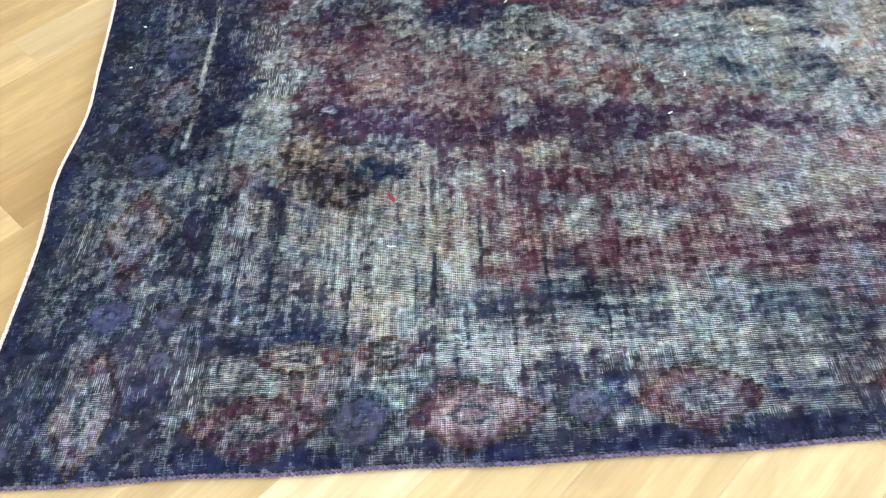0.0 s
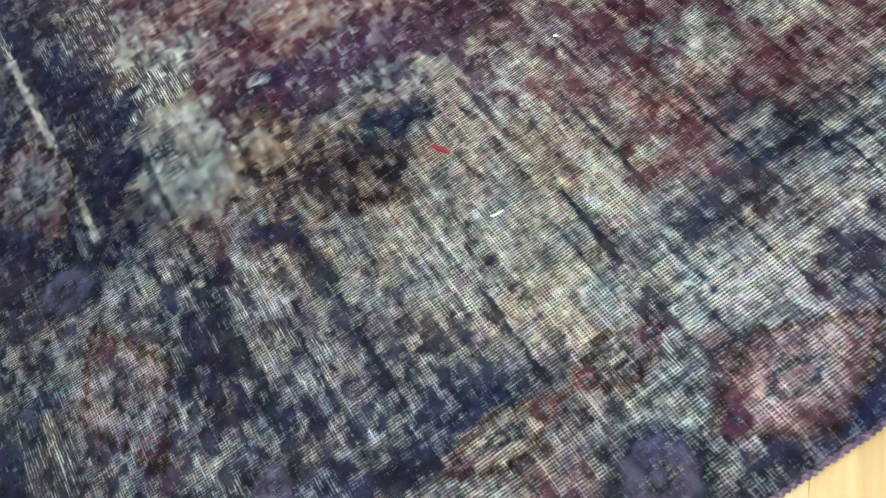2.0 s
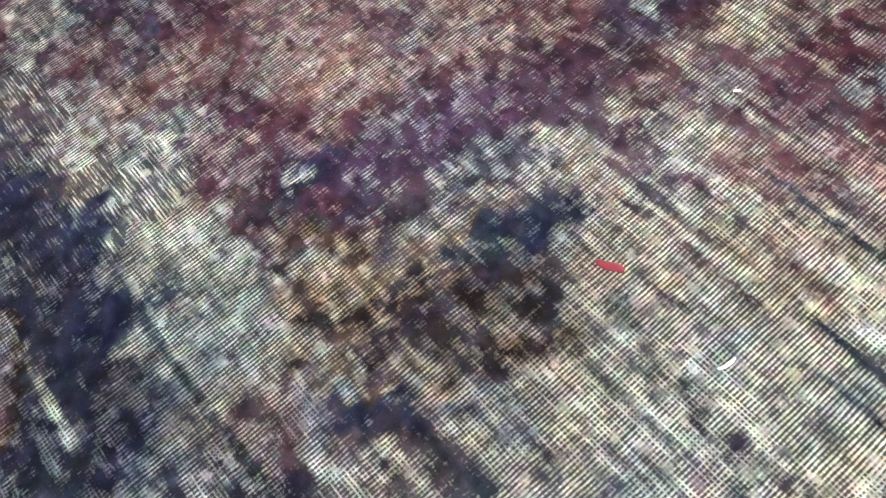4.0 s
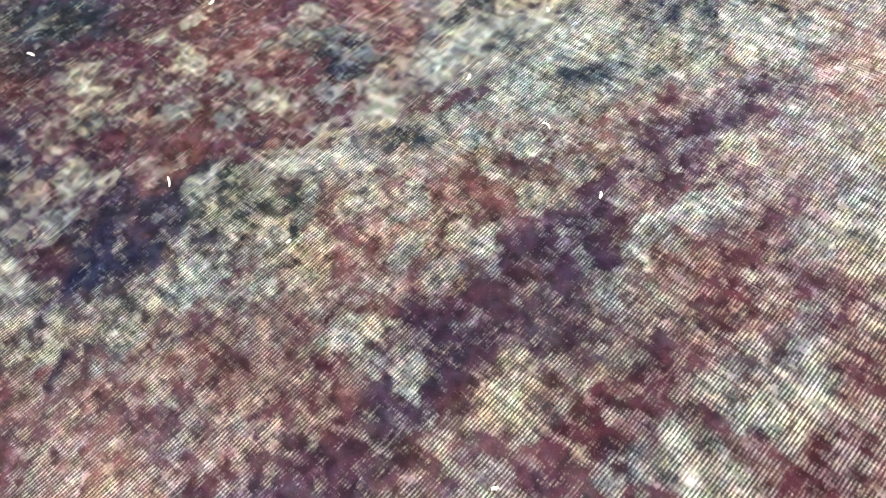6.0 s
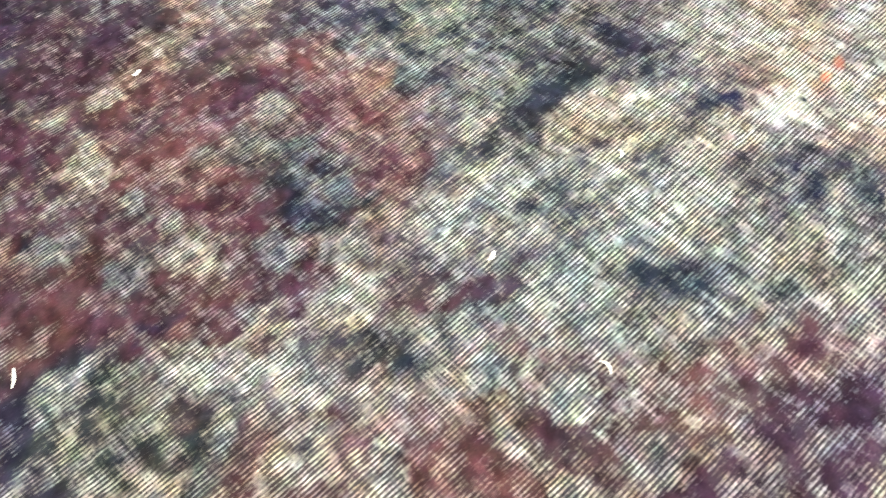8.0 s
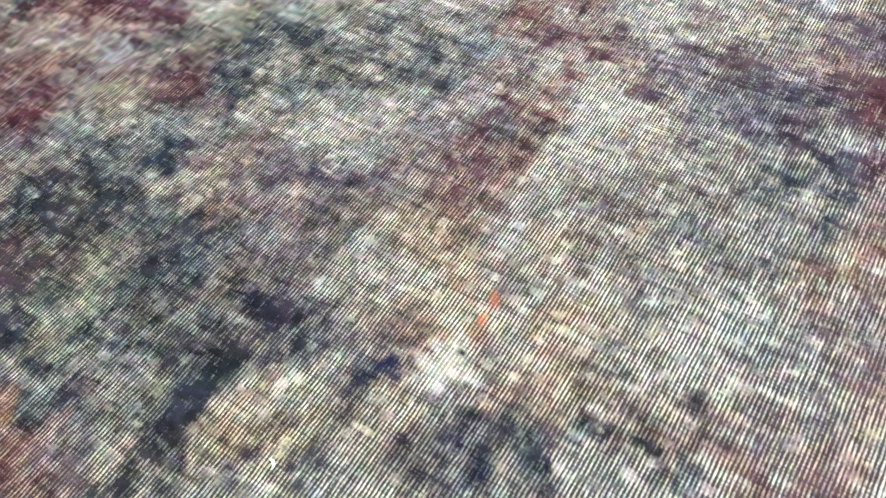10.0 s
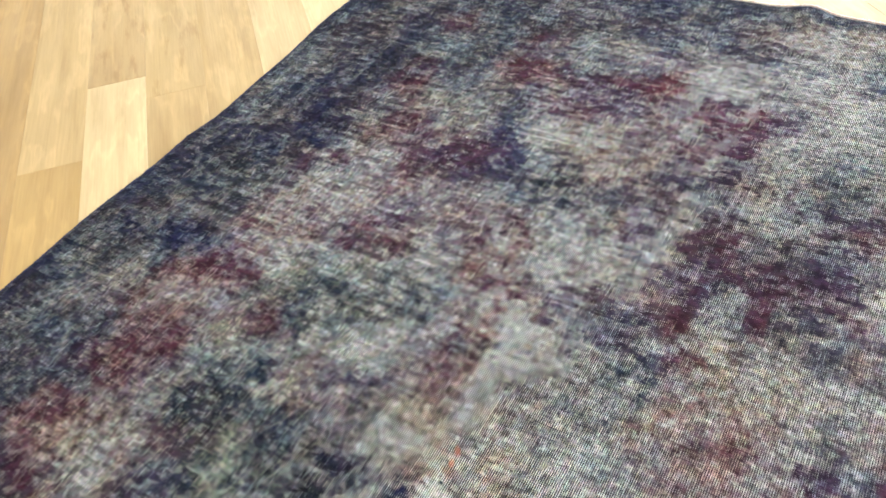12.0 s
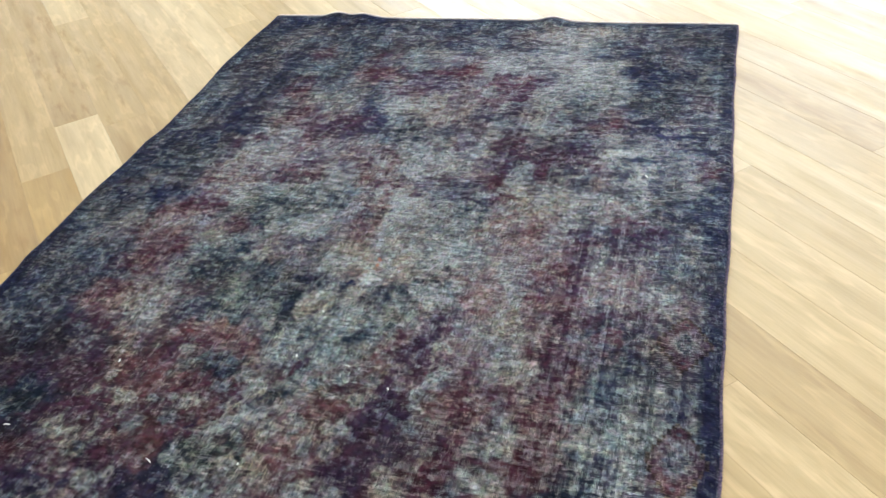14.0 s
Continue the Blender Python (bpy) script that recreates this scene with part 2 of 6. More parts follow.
# ---- helpers for building ----
def part(name, bm, mat, parent=None, label=""):
    me = bpy.data.meshes.new(name)
    bm.to_mesh(me)
    bm.free()
    me.materials.append(mat)
    ob = new(name, me)
    ob.parent = parent
    if label:
        tagged(ob, label)
    return ob


def box(bm, x0, x1, y0, y1, z0, z1):
    vs = [bm.verts.new((x, y, z)) for z in (z0, z1) for x, y in ((x0, y0), (x1, y0), (x1, y1), (x0, y1))]
    for f in ((3, 2, 1, 0), (4, 5, 6, 7), (0, 1, 5, 4), (1, 2, 6, 5), (2, 3, 7, 6), (3, 0, 4, 7)):
        bm.faces.new([vs[i] for i in f])


# ---- room: walls, ceiling, windows ----
def wall_with_openings(name, along, lo, hi, at, thick, openings):
    """A wall along 'x' or 'y' from lo to hi, its inner face at 'at', with openings that go through it."""
    bm = bmesh.new()
    a, b = sorted((at, at + thick))

    def slab(u0, u1, z0, z1):
        if along == "x":
            box(bm, u0, u1, a, b, z0, z1)
        else:
            box(bm, a, b, u0, u1, z0, z1)
    u = lo
    for u0, u1, z0, z1 in openings:
        slab(u, u0, ZF - 0.02, H)
        slab(u0, u1, ZF - 0.02, z0)
        slab(u0, u1, z1, H)
        u = u1
    slab(u, hi, ZF - 0.02, H)
    ob = part(name, bm, M_WALL)
    return tagged(ob, "plain white painted plaster wall of the room", "wall", kind="structure")


wall_with_openings("wall_north", "x", X0, X1, Y1, 0.25, [])
wall_with_openings("wall_south", "x", X0, X1, Y0, -0.25, SOUTH_FILL)
wall_with_openings("wall_west", "y", Y0 - 0.25, Y1 + 0.25, X0, -0.25, WEST_FILL)
wall_with_openings("wall_east", "y", Y0 - 0.25, Y1 + 0.25, X1, 0.25, EAST)
bm = bmesh.new()
box(bm, X0 - 0.25, X1 + 0.25, Y0 - 0.25, Y1 + 0.25, H, H + 0.2)
tagged(part("ceiling", bm, M_WALL), "plain white painted ceiling", "ceiling", kind="structure")


def window(name, at, out, u0, u1, z0, z1, along="y"):
    root = tagged(new(name), "unseen white painted window letting daylight in", "window", kind="structure")
    w = 0.06
    lo, hi = sorted((at + out * 0.12, at + out * 0.19))

    def bar(nm, a, b, c, d):
        bm = bmesh.new()
        box(bm, *((lo, hi, a, b) if along == "y" else (a, b, lo, hi)), c, d)
        bmesh.ops.bevel(bm, geom=bm.edges[:], offset=0.006, segments=1, affect="EDGES")
        part(nm, bm, M_FRAME, root)
    um = (u0 + u1) / 2
    bar("frame_rail", u0, u1, z0, z0 + w)
    bar("frame_rail", u0, u1, z1 - w, z1)
    bar("frame_stile", u0, u0 + w, z0 + w, z1 - w)
    bar("frame_stile", u1 - w, u1, z0 + w, z1 - w)
    bar("mullion", um - w / 2, um + w / 2, z0 + w, z1 - w)


for k, opening in enumerate(EAST):
    window("window_%d" % (k + 1), X1, 1, *opening)
# these two windows are added only to go with the fill lamps
window("window_3", X0, -1, *WEST_FILL[0])
window("window_4", Y0, -1, *SOUTH_FILL[0], along="x")


# ---- the rug ----
RW, RL = 1.881, 1.126          # along x, along y
NX, NY = 960, 576
gx, gy = np.meshgrid(np.linspace(0, RW, NX + 1), np.linspace(0, RL, NY + 1))


def vnoise(cx, cy, seed, x=None, y=None):
    """Smooth value noise, 0 to 1, with cells of cx by cy metres."""
    x, y = (gx if x is None else x) / cx + 7.3, (gy if y is None else y) / cy + 3.1
    rs = np.random.RandomState(seed)
    lat = rs.rand(int(y.max()) + 4, int(x.max()) + 4)
    ix, iy = np.floor(x).astype(int), np.floor(y).astype(int)
    fx, fy = x - ix, y - iy
    fx, fy = fx * fx * (3 - 2 * fx), fy * fy * (3 - 2 * fy)
    return (lat[iy, ix] * (1 - fx) + lat[iy, ix + 1] * fx) * (1 - fy) + (lat[iy + 1, ix] * (1 - fx) + lat[iy + 1, ix + 1] * fx) * fy


def even(v):
    """Spread a noise so that its values lie evenly between 0 and 1."""
    v = (v - v.mean()) / v.std()
    return 1 / (1 + np.exp(-1.7 * v))


def step(v, a, b):
    v = np.clip((v - a) / (b - a), 0, 1)
    return v * v * (3 - 2 * v)


# tone: colour of the pile that is left, colour of the bare threads, how worn it is
TONES = {
    "navy": ((0.015, 0.016, 0.041), (0.20, 0.22, 0.28), 0.12),
    "ink": ((0.017, 0.023, 0.036), (0.24, 0.28, 0.29), 0.22),
    "slate": ((0.026, 0.031, 0.050), (0.25, 0.28, 0.30), 0.36),
    "plum": ((0.040, 0.020, 0.039), (0.29, 0.25, 0.30), 0.13),
    "maroon": ((0.088, 0.037, 0.048), (0.40, 0.31, 0.305), 0.36),
    "wine": ((0.056, 0.018, 0.031), (0.34, 0.25, 0.26), 0.22),
    "rose": ((0.106, 0.050, 0.058), (0.43, 0.345, 0.325), 0.50),
    "petal": ((0.062, 0.062, 0.110), (0.24, 0.25, 0.32), 0.10),
    "mauve": ((0.060, 0.040, 0.060), (0.37, 0.33, 0.34), 0.55),
    "tan": ((0.085, 0.052, 0.040), (0.46, 0.37, 0.27), 0.64),
    "brown": ((0.022, 0.015, 0.014), (0.27, 0.20, 0.15), 0.22),
    "olive": ((0.028, 0.035, 0.038), (0.37, 0.39, 0.33), 0.48),
    "grey": ((0.034, 0.038, 0.054), (0.39, 0.41, 0.40), 0.66),
    "sand": ((0.080, 0.055, 0.058), (0.49, 0.44, 0.39), 0.72),
    "cream": ((0.060, 0.050, 0.055), (0.57, 0.53, 0.45), 0.74),
    "pale": ((0.045, 0.052, 0.068), (0.53, 0.55, 0.51), 0.77),
    "white": ((0.48, 0.48, 0.45), (0.74, 0.75, 0.70), 0.86),
    "red": ((0.50, 0.03, 0.04), (0.60, 0.06, 0.07), 0.3),
    "orange": ((0.42, 0.14, 0.10), (0.56, 0.33, 0.27), 0.55),
}
pile = np.zeros(gx.shape + (3,))
bare = np.zeros(gx.shape + (3,))
wear = np.zeros(gx.shape)
warp_x = (vnoise(0.05, 0.05, 11) - 0.5) * 0.040 + (vnoise(0.016, 0.012, 12) - 0.5) * 0.026 + (vnoise(0.007, 0.007, 15) - 0.5) * 0.014
warp_y = (vnoise(0.05, 0.05, 13) - 0.5) * 0.040 + (vnoise(0.012, 0.016, 14) - 0.5) * 0.026 + (vnoise(0.007, 0.007, 16) - 0.5) * 0.014


def lay(mask, tone):
    """Lay a tone over the rug where the mask is."""
    global pile, bare, wear
    c, f, w = TONES[tone]
    pile += (np.array(c) - pile) * mask[..., None]
    bare += (np.array(f) - bare) * mask[..., None]
    wear += (w - wear) * mask


def window_of(x, y, reach):
    i0, i1 = (int(np.clip((v / RW) * NX, 0, NX + 1)) for v in (x - reach, x + reach))
    j0, j1 = (int(np.clip((v / RL) * NY, 0, NY + 1)) for v in (y - reach, y + reach))
    return slice(j0, j1), slice(i0, i1)


def dye(x, y, a, b, turn, tone, strength=1.0):
    """A ragged patch of a tone: centre, half axes, turn of the long axis in degrees."""
    s = window_of(x, y, 1.7 * max(a, b) + 0.03)
    dx, dy = gx[s] + warp_x[s] - x, gy[s] + warp_y[s] - y
    c, n = math.cos(radians(turn)), math.sin(radians(turn))
    d = np.hypot((dx * c + dy * n) / a, (dy * c - dx * n) / b)
    m = 0.90 * strength * (1 - step(d, 0.40, 1.45))
    cc, ff, ww = TONES[tone]
    pile[s] += (np.array(cc) - pile[s]) * m[..., None]
    bare[s] += (np.array(ff) - bare[s]) * m[..., None]
    wear[s] += (ww - wear[s]) * m


# ground of the field
ones = np.ones(gx.shape)
lay(ones, "mauve")
wear[:] = 0.5
lay(0.8 * step(even(vnoise(0.11, 0.09, 21)), 0.5, 0.72), "wine")
lay(0.7 * step(even(vnoise(0.09, 0.07, 22)), 0.55, 0.8), "slate")
lay(0.6 * step(even(vnoise(0.07, 0.06, 23)), 0.6, 0.8), "pale")

# borders: distance from the nearest edge
edge = np.minimum(np.minimum(gx, RW - gx), np.minimum(gy, RL - gy)) + 0.10 * warp_x
lay(0.75 * (1 - step(edge, 0.17, 0.21)), "slate")
lay(0.5 * (1 - step(edge, 0.17, 0.21)) * step(even(vnoise(0.08, 0.08, 24)), 0.45, 0.75), "navy")
lay(0.35 * step(edge, 0.075, 0.085) * (1 - step(edge, 0.135, 0.145)) * step(even(vnoise(0.07, 0.07, 25)), 0.4, 0.7), "mauve")

# broad stains and worn places, then the smaller ones over them
dye(0.588, 0.832, 0.197, 0.126, 67, "wine", 0.7)
dye(0.481, 0.449, 0.201, 0.090, -54, "maroon", 0.8)
dye(0.598, 0.726, 0.133, 0.096, -59, "maroon", 0.9)
dye(0.814, 0.563, 0.111, 0.100, 16, "pale", 0.6)
dye(0.990, 0.467, 0.104, 0.086, 11, "sand", 0.8)
dye(0.839, 0.657, 0.101, 0.083, -89, "ink", 0.9)
dye(0.566, 0.843, 0.120, 0.065, 88, "wine", 0.7)
dye(0.420, 0.263, 0.107, 0.062, -11, "cream")
dye(1.276, 0.703, 0.105, 0.059, -71, "mauve", 0.6)
dye(1.040, 1.012, 0.111, 0.054, -74, "slate")
dye(1.560, 0.274, 0.089, 0.062, -61, "pale", 0.7)
dye(1.600, 0.859, 0.096, 0.056, -76, "slate")
dye(0.478, 0.541, 0.104, 0.051, -14, "maroon", 0.7)
dye(0.516, 0.672, 0.119, 0.042, -81, "navy", 0.6)
dye(1.209, 0.993, 0.083, 0.061, 86, "slate")
dye(0.833, 0.486, 0.090, 0.053, -55, "olive", 0.6)
dye(1.566, 0.620, 0.112, 0.042, -87, "plum", 0.5)
dye(0.442, 0.437, 0.140, 0.033, -12, "plum")
dye(1.091, 0.756, 0.091, 0.050, -72, "olive", 0.7)
dye(0.447, 0.265, 0.104, 0.042, -49, "cream", 0.6)
dye(0.876, 0.775, 0.083, 0.049, -73, "olive", 0.6)
dye(0.580, 0.579, 0.077, 0.052, 87, "wine", 0.6)
dye(0.670, 0.414, 0.113, 0.035, -11, "plum")
dye(0.637, 0.496, 0.086, 0.045, -41, "maroon", 0.8)
dye(0.950, 0.788, 0.073, 0.053, -84, "olive", 0.5)
dye(0.896, 1.021, 0.080, 0.045, -79, "slate")
dye(1.516, 0.968, 0.068, 0.052, 87, "navy", 0.7)
dye(1.810, 0.370, 0.115, 0.030, -87, "sand", 0.5)
dye(1.044, 0.477, 0.069, 0.049, -49, "sand")
dye(0.592, 0.325, 0.097, 0.034, -10, "maroon")
dye(1.095, 0.463, 0.064, 0.052, -65, "pale", 0.8)
dye(0.726, 0.693, 0.108, 0.031, 55, "maroon", 0.9)
dye(1.803, 0.336, 0.073, 0.045, -66, "sand", 0.8)
dye(1.353, 0.957, 0.065, 0.050, 81, "navy")
dye(0.813, 0.532, 0.079, 0.041, -58, "pale")
dye(1.193, 0.867, 0.074, 0.044, -75, "rose", 0.6)
dye(0.671, 0.852, 0.074, 0.043, 85, "wine", 0.5)
dye(1.379, 0.836, 0.061, 0.050, 82, "wine", 0.6)
dye(1.309, 0.800, 0.072, 0.042, 87, "wine", 0.5)
dye(0.175, 0.535, 0.114, 0.026, -84, "navy")
dye(1.571, 0.272, 0.068, 0.044, -88, "pale", 0.6)
dye(1.314, 0.607, 0.068, 0.044, -71, "slate", 0.7)
dye(0.601, 0.514, 0.074, 0.039, -13, "rose", 0.6)
dye(1.513, 0.123, 0.064, 0.045, -83, "slate")
dye(0.361, 0.567, 0.062, 0.046, -26, "rose", 0.7)
dye(1.199, 1.007, 0.063, 0.044, -89, "slate")
dye(1.141, 0.265, 0.072, 0.038, -62, "sand", 0.7)
dye(0.695, 0.979, 0.066, 0.041, 69, "ink", 0.5)
dye(1.102, 0.669, 0.057, 0.047, -87, "grey")
dye(0.552, 0.447, 0.066, 0.040, -13, "maroon")
dye(1.697, 0.644, 0.060, 0.043, -73, "pale", 0.5)
dye(0.306, 0.268, 0.062, 0.041, -17, "pale", 0.8)
dye(0.680, 0.717, 0.069, 0.037, -63, "maroon")
dye(1.460, 0.578, 0.054, 0.047, -75, "tan", 0.6)
dye(1.656, 0.457, 0.055, 0.045, -65, "pale", 0.6)
dye(0.089, 0.627, 0.071, 0.035, -76, "navy")
dye(1.349, 0.261, 0.061, 0.040, -85, "navy", 0.7)
dye(1.677, 0.840, 0.065, 0.037, -75, "slate")
dye(0.785, 0.750, 0.065, 0.036, -90, "slate", 0.5)
dye(0.635, 0.858, 0.076, 0.030, -69, "plum", 0.8)
dye(0.132, 0.289, 0.066, 0.035, -16, "grey")
dye(0.217, 0.492, 0.092, 0.025, -86, "pale")
dye(0.253, 0.607, 0.054, 0.042, -58, "maroon", 0.8)
dye(1.639, 0.365, 0.060, 0.037, -89, "slate", 0.6)
dye(1.617, 0.164, 0.056, 0.040, -85, "navy")
dye(1.575, 0.626, 0.058, 0.038, -72, "plum")
dye(1.572, 0.720, 0.050, 0.043, -87, "wine")
dye(1.852, 0.864, 0.059, 0.037, -78, "navy")
dye(0.376, 0.173, 0.060, 0.036, -10, "cream")
dye(1.404, 0.135, 0.053, 0.040, 4, "navy", 0.6)
dye(1.386, 0.709, 0.060, 0.035, 87, "navy", 0.8)
dye(0.983, 0.274, 0.051, 0.041, -84, "maroon", 0.6)
dye(1.840, 0.999, 0.076, 0.027, 90, "navy")
dye(0.995, 0.477, 0.050, 0.041, -34, "sand")
dye(0.763, 0.129, 0.049, 0.042, -6, "slate", 0.8)
dye(0.890, 0.653, 0.057, 0.036, -72, "ink", 0.5)
dye(1.381, 0.790, 0.051, 0.040, -80, "wine", 0.5)
dye(1.432, 0.274, 0.048, 0.043, 18, "grey")
dye(0.094, 0.438, 0.053, 0.038, -46, "navy")
dye(0.845, 0.404, 0.061, 0.033, 19, "plum", 0.6)
dye(0.971, 0.474, 0.048, 0.042, -32, "sand")
dye(1.365, 0.731, 0.048, 0.041, 82, "plum")
dye(0.581, 0.922, 0.071, 0.027, -63, "ink")
dye(0.794, 0.406, 0.049, 0.039, 1, "maroon")
dye(0.717, 0.834, 0.059, 0.032, -76, "ink", 0.6)
dye(0.704, 0.264, 0.046, 0.041, 19, "maroon", 0.7)
dye(0.842, 0.287, 0.055, 0.034, -82, "sand", 0.5)
dye(0.891, 0.918, 0.058, 0.032, -76, "wine")
dye(0.411, 0.116, 0.057, 0.032, -9, "cream", 0.7)
dye(0.741, 0.703, 0.056, 0.032, -65, "maroon", 0.8)
dye(1.046, 0.928, 0.054, 0.033, -79, "wine")
dye(0.365, 0.145, 0.128, 0.014, -8, "pale", 0.6)
dye(0.653, 0.500, 0.048, 0.037, 78, "mauve", 0.5)
dye(1.563, 0.402, 0.043, 0.040, -44, "plum")
dye(1.072, 0.356, 0.047, 0.036, 22, "sand", 0.8)
dye(0.634, 0.129, 0.099, 0.017, -8, "grey")
dye(0.194, 0.300, 0.097, 0.017, -85, "navy")
dye(1.078, 0.312, 0.051, 0.032, -62, "rose", 0.5)
dye(0.906, 0.335, 0.050, 0.033, -83, "maroon", 0.7)
dye(0.769, 0.601, 0.046, 0.035, -67, "pale")
dye(0.391, 0.588, 0.060, 0.026, -57, "rose", 0.8)
dye(1.630, 0.486, 0.050, 0.032, 88, "pale", 0.5)
dye(1.190, 0.761, 0.044, 0.036, -87, "wine", 0.6)
dye(0.562, 0.592, 0.050, 0.031, -61, "olive", 0.8)
dye(1.310, 0.275, 0.050, 0.031, -61, "plum")
dye(0.784, 0.353, 0.047, 0.033, -84, "maroon", 0.6)
dye(0.202, 0.080, 0.048, 0.032, -73, "grey")
dye(0.122, 0.366, 0.069, 0.022, -12, "pale", 0.7)
dye(0.821, 0.871, 0.047, 0.032, 72, "cream", 0.7)
dye(0.682, 0.113, 0.047, 0.031, -75, "slate", 0.8)
dye(0.704, 0.286, 0.058, 0.025, -80, "wine")
dye(0.563, 0.504, 0.048, 0.029, -60, "rose")
dye(0.669, 0.529, 0.059, 0.024, -56, "tan", 0.6)
dye(0.646, 0.897, 0.065, 0.022, -61, "plum")
dye(0.434, 0.702, 0.046, 0.030, -76, "plum", 0.6)
dye(0.921, 0.101, 0.039, 0.035, -64, "sand", 0.7)
dye(0.677, 0.208, 0.067, 0.021, -8, "wine")
dye(1.734, 0.604, 0.040, 0.035, -77, "navy", 0.6)
dye(1.498, 0.049, 0.044, 0.031, -0, "mauve", 0.6)
dye(0.579, 0.753, 0.060, 0.023, -59, "maroon")
dye(1.143, 0.306, 0.047, 0.029, -62, "sand")
dye(0.466, 0.042, 0.048, 0.028, -5, "rose", 0.7)
dye(1.339, 0.400, 0.039, 0.034, -51, "plum", 0.7)
dye(1.011, 0.512, 0.049, 0.027, -63, "sand", 0.6)
dye(1.077, 0.977, 0.043, 0.031, 72, "navy")
dye(0.653, 0.161, 0.055, 0.024, -7, "grey")
dye(0.281, 0.137, 0.070, 0.019, -8, "navy", 0.8)
dye(0.975, 0.900, 0.044, 0.030, -85, "rose", 0.7)
dye(0.104, 0.510, 0.051, 0.026, -76, "mauve", 0.7)
dye(1.410, 0.263, 0.045, 0.029, -62, "plum", 0.7)
dye(0.039, 0.297, 0.047, 0.027, -67, "grey", 0.8)
dye(1.144, 0.184, 0.045, 0.029, -82, "pale", 0.7)
dye(0.801, 0.478, 0.048, 0.027, -56, "grey")
dye(0.974, 0.163, 0.049, 0.026, -80, "rose", 0.8)
dye(1.191, 0.081, 0.037, 0.034, -42, "slate")
dye(1.616, 0.541, 0.037, 0.034, -67, "wine")
dye(0.263, 0.093, 0.049, 0.026, -11, "grey")
dye(0.157, 0.224, 0.042, 0.030, -63, "grey", 0.7)
dye(0.643, 0.057, 0.045, 0.028, -73, "navy")
dye(0.711, 0.737, 0.043, 0.029, -84, "wine", 0.7)
dye(0.351, 0.462, 0.071, 0.017, -44, "plum", 0.8)
dye(0.469, 0.313, 0.038, 0.033, -85, "rose", 0.6)
dye(0.849, 0.058, 0.044, 0.028, -76, "sand", 0.5)
dye(0.820, 0.921, 0.048, 0.025, -76, "wine")
dye(0.767, 0.312, 0.041, 0.029, -1, "rose", 0.6)
dye(0.895, 0.762, 0.048, 0.025, -63, "ink", 0.9)
dye(0.571, 0.942, 0.052, 0.023, -52, "ink")
dye(0.377, 0.221, 0.046, 0.026, -42, "pale", 0.7)
dye(0.313, 0.454, 0.039, 0.031, -29, "navy")
dye(1.049, 0.207, 0.035, 0.034, -41, "plum", 0.8)
dye(0.574, 0.173, 0.043, 0.027, -6, "navy")
dye(0.691, 0.404, 0.040, 0.029, 27, "wine", 0.7)
dye(0.642, 0.511, 0.051, 0.023, -55, "rose")
dye(0.983, 0.930, 0.045, 0.026, -75, "rose", 0.7)
dye(0.534, 0.696, 0.040, 0.028, -74, "rose")
dye(0.587, 0.092, 0.053, 0.021, -6, "grey")
dye(1.004, 0.411, 0.037, 0.030, -14, "sand")
dye(0.117, 0.101, 0.038, 0.029, -35, "mauve")
dye(1.503, 0.511, 0.039, 0.028, 13, "mauve", 0.6)
dye(0.283, 0.378, 0.048, 0.023, -13, "brown")
dye(1.462, 0.397, 0.035, 0.032, -20, "plum", 0.7)
dye(1.272, 0.537, 0.043, 0.025, 22, "rose", 0.5)
dye(0.668, 0.092, 0.052, 0.021, -6, "grey")
dye(0.615, 0.063, 0.055, 0.020, -6, "rose", 0.5)
dye(0.950, 0.226, 0.042, 0.026, -81, "plum", 0.8)
dye(0.471, 0.208, 0.038, 0.028, 83, "pale")
dye(0.920, 0.040, 0.036, 0.030, -14, "rose", 0.5)
dye(0.032, 0.486, 0.041, 0.025, -66, "pale", 0.6)
dye(1.373, 0.053, 0.035, 0.029, -7, "ink")
dye(1.436, 0.401, 0.035, 0.029, -14, "plum", 0.5)
dye(0.373, 0.511, 0.045, 0.022, -56, "rose", 0.6)
dye(0.498, 0.104, 0.041, 0.024, -6, "pale")
dye(1.078, 0.115, 0.034, 0.028, -73, "plum")
dye(0.471, 0.313, 0.038, 0.025, -49, "rose", 0.6)
dye(1.042, 0.918, 0.045, 0.021, -70, "wine")
dye(0.672, 0.207, 0.041, 0.023, -78, "wine", 0.8)
dye(1.049, 0.270, 0.037, 0.025, -58, "maroon", 0.6)
dye(0.638, 0.415, 0.034, 0.028, 41, "plum", 0.8)
dye(0.579, 0.240, 0.036, 0.026, -7, "maroon")
dye(0.754, 0.902, 0.039, 0.023, -79, "wine")
dye(0.680, 0.310, 0.034, 0.026, -47, "rose", 0.7)
dye(0.626, 0.910, 0.051, 0.017, -49, "plum")
dye(1.312, 0.166, 0.039, 0.023, -82, "pale", 0.8)
dye(1.161, 0.299, 0.038, 0.023, -85, "sand", 0.8)
dye(0.545, 0.834, 0.037, 0.024, 83, "cream", 0.8)
dye(1.264, 0.039, 0.032, 0.027, -13, "wine", 0.7)
dye(1.136, 0.186, 0.037, 0.023, -58, "mauve")
dye(0.791, 0.199, 0.037, 0.023, -79, "plum", 0.8)
dye(0.645, 0.020, 0.061, 0.014, -7, "navy")
dye(0.463, 0.681, 0.037, 0.023, 69, "navy")
dye(0.504, 0.765, 0.041, 0.020, -63, "wine")
dye(0.874, 0.166, 0.061, 0.014, -80, "plum")
dye(1.326, 0.943, 0.034, 0.024, 55, "navy")
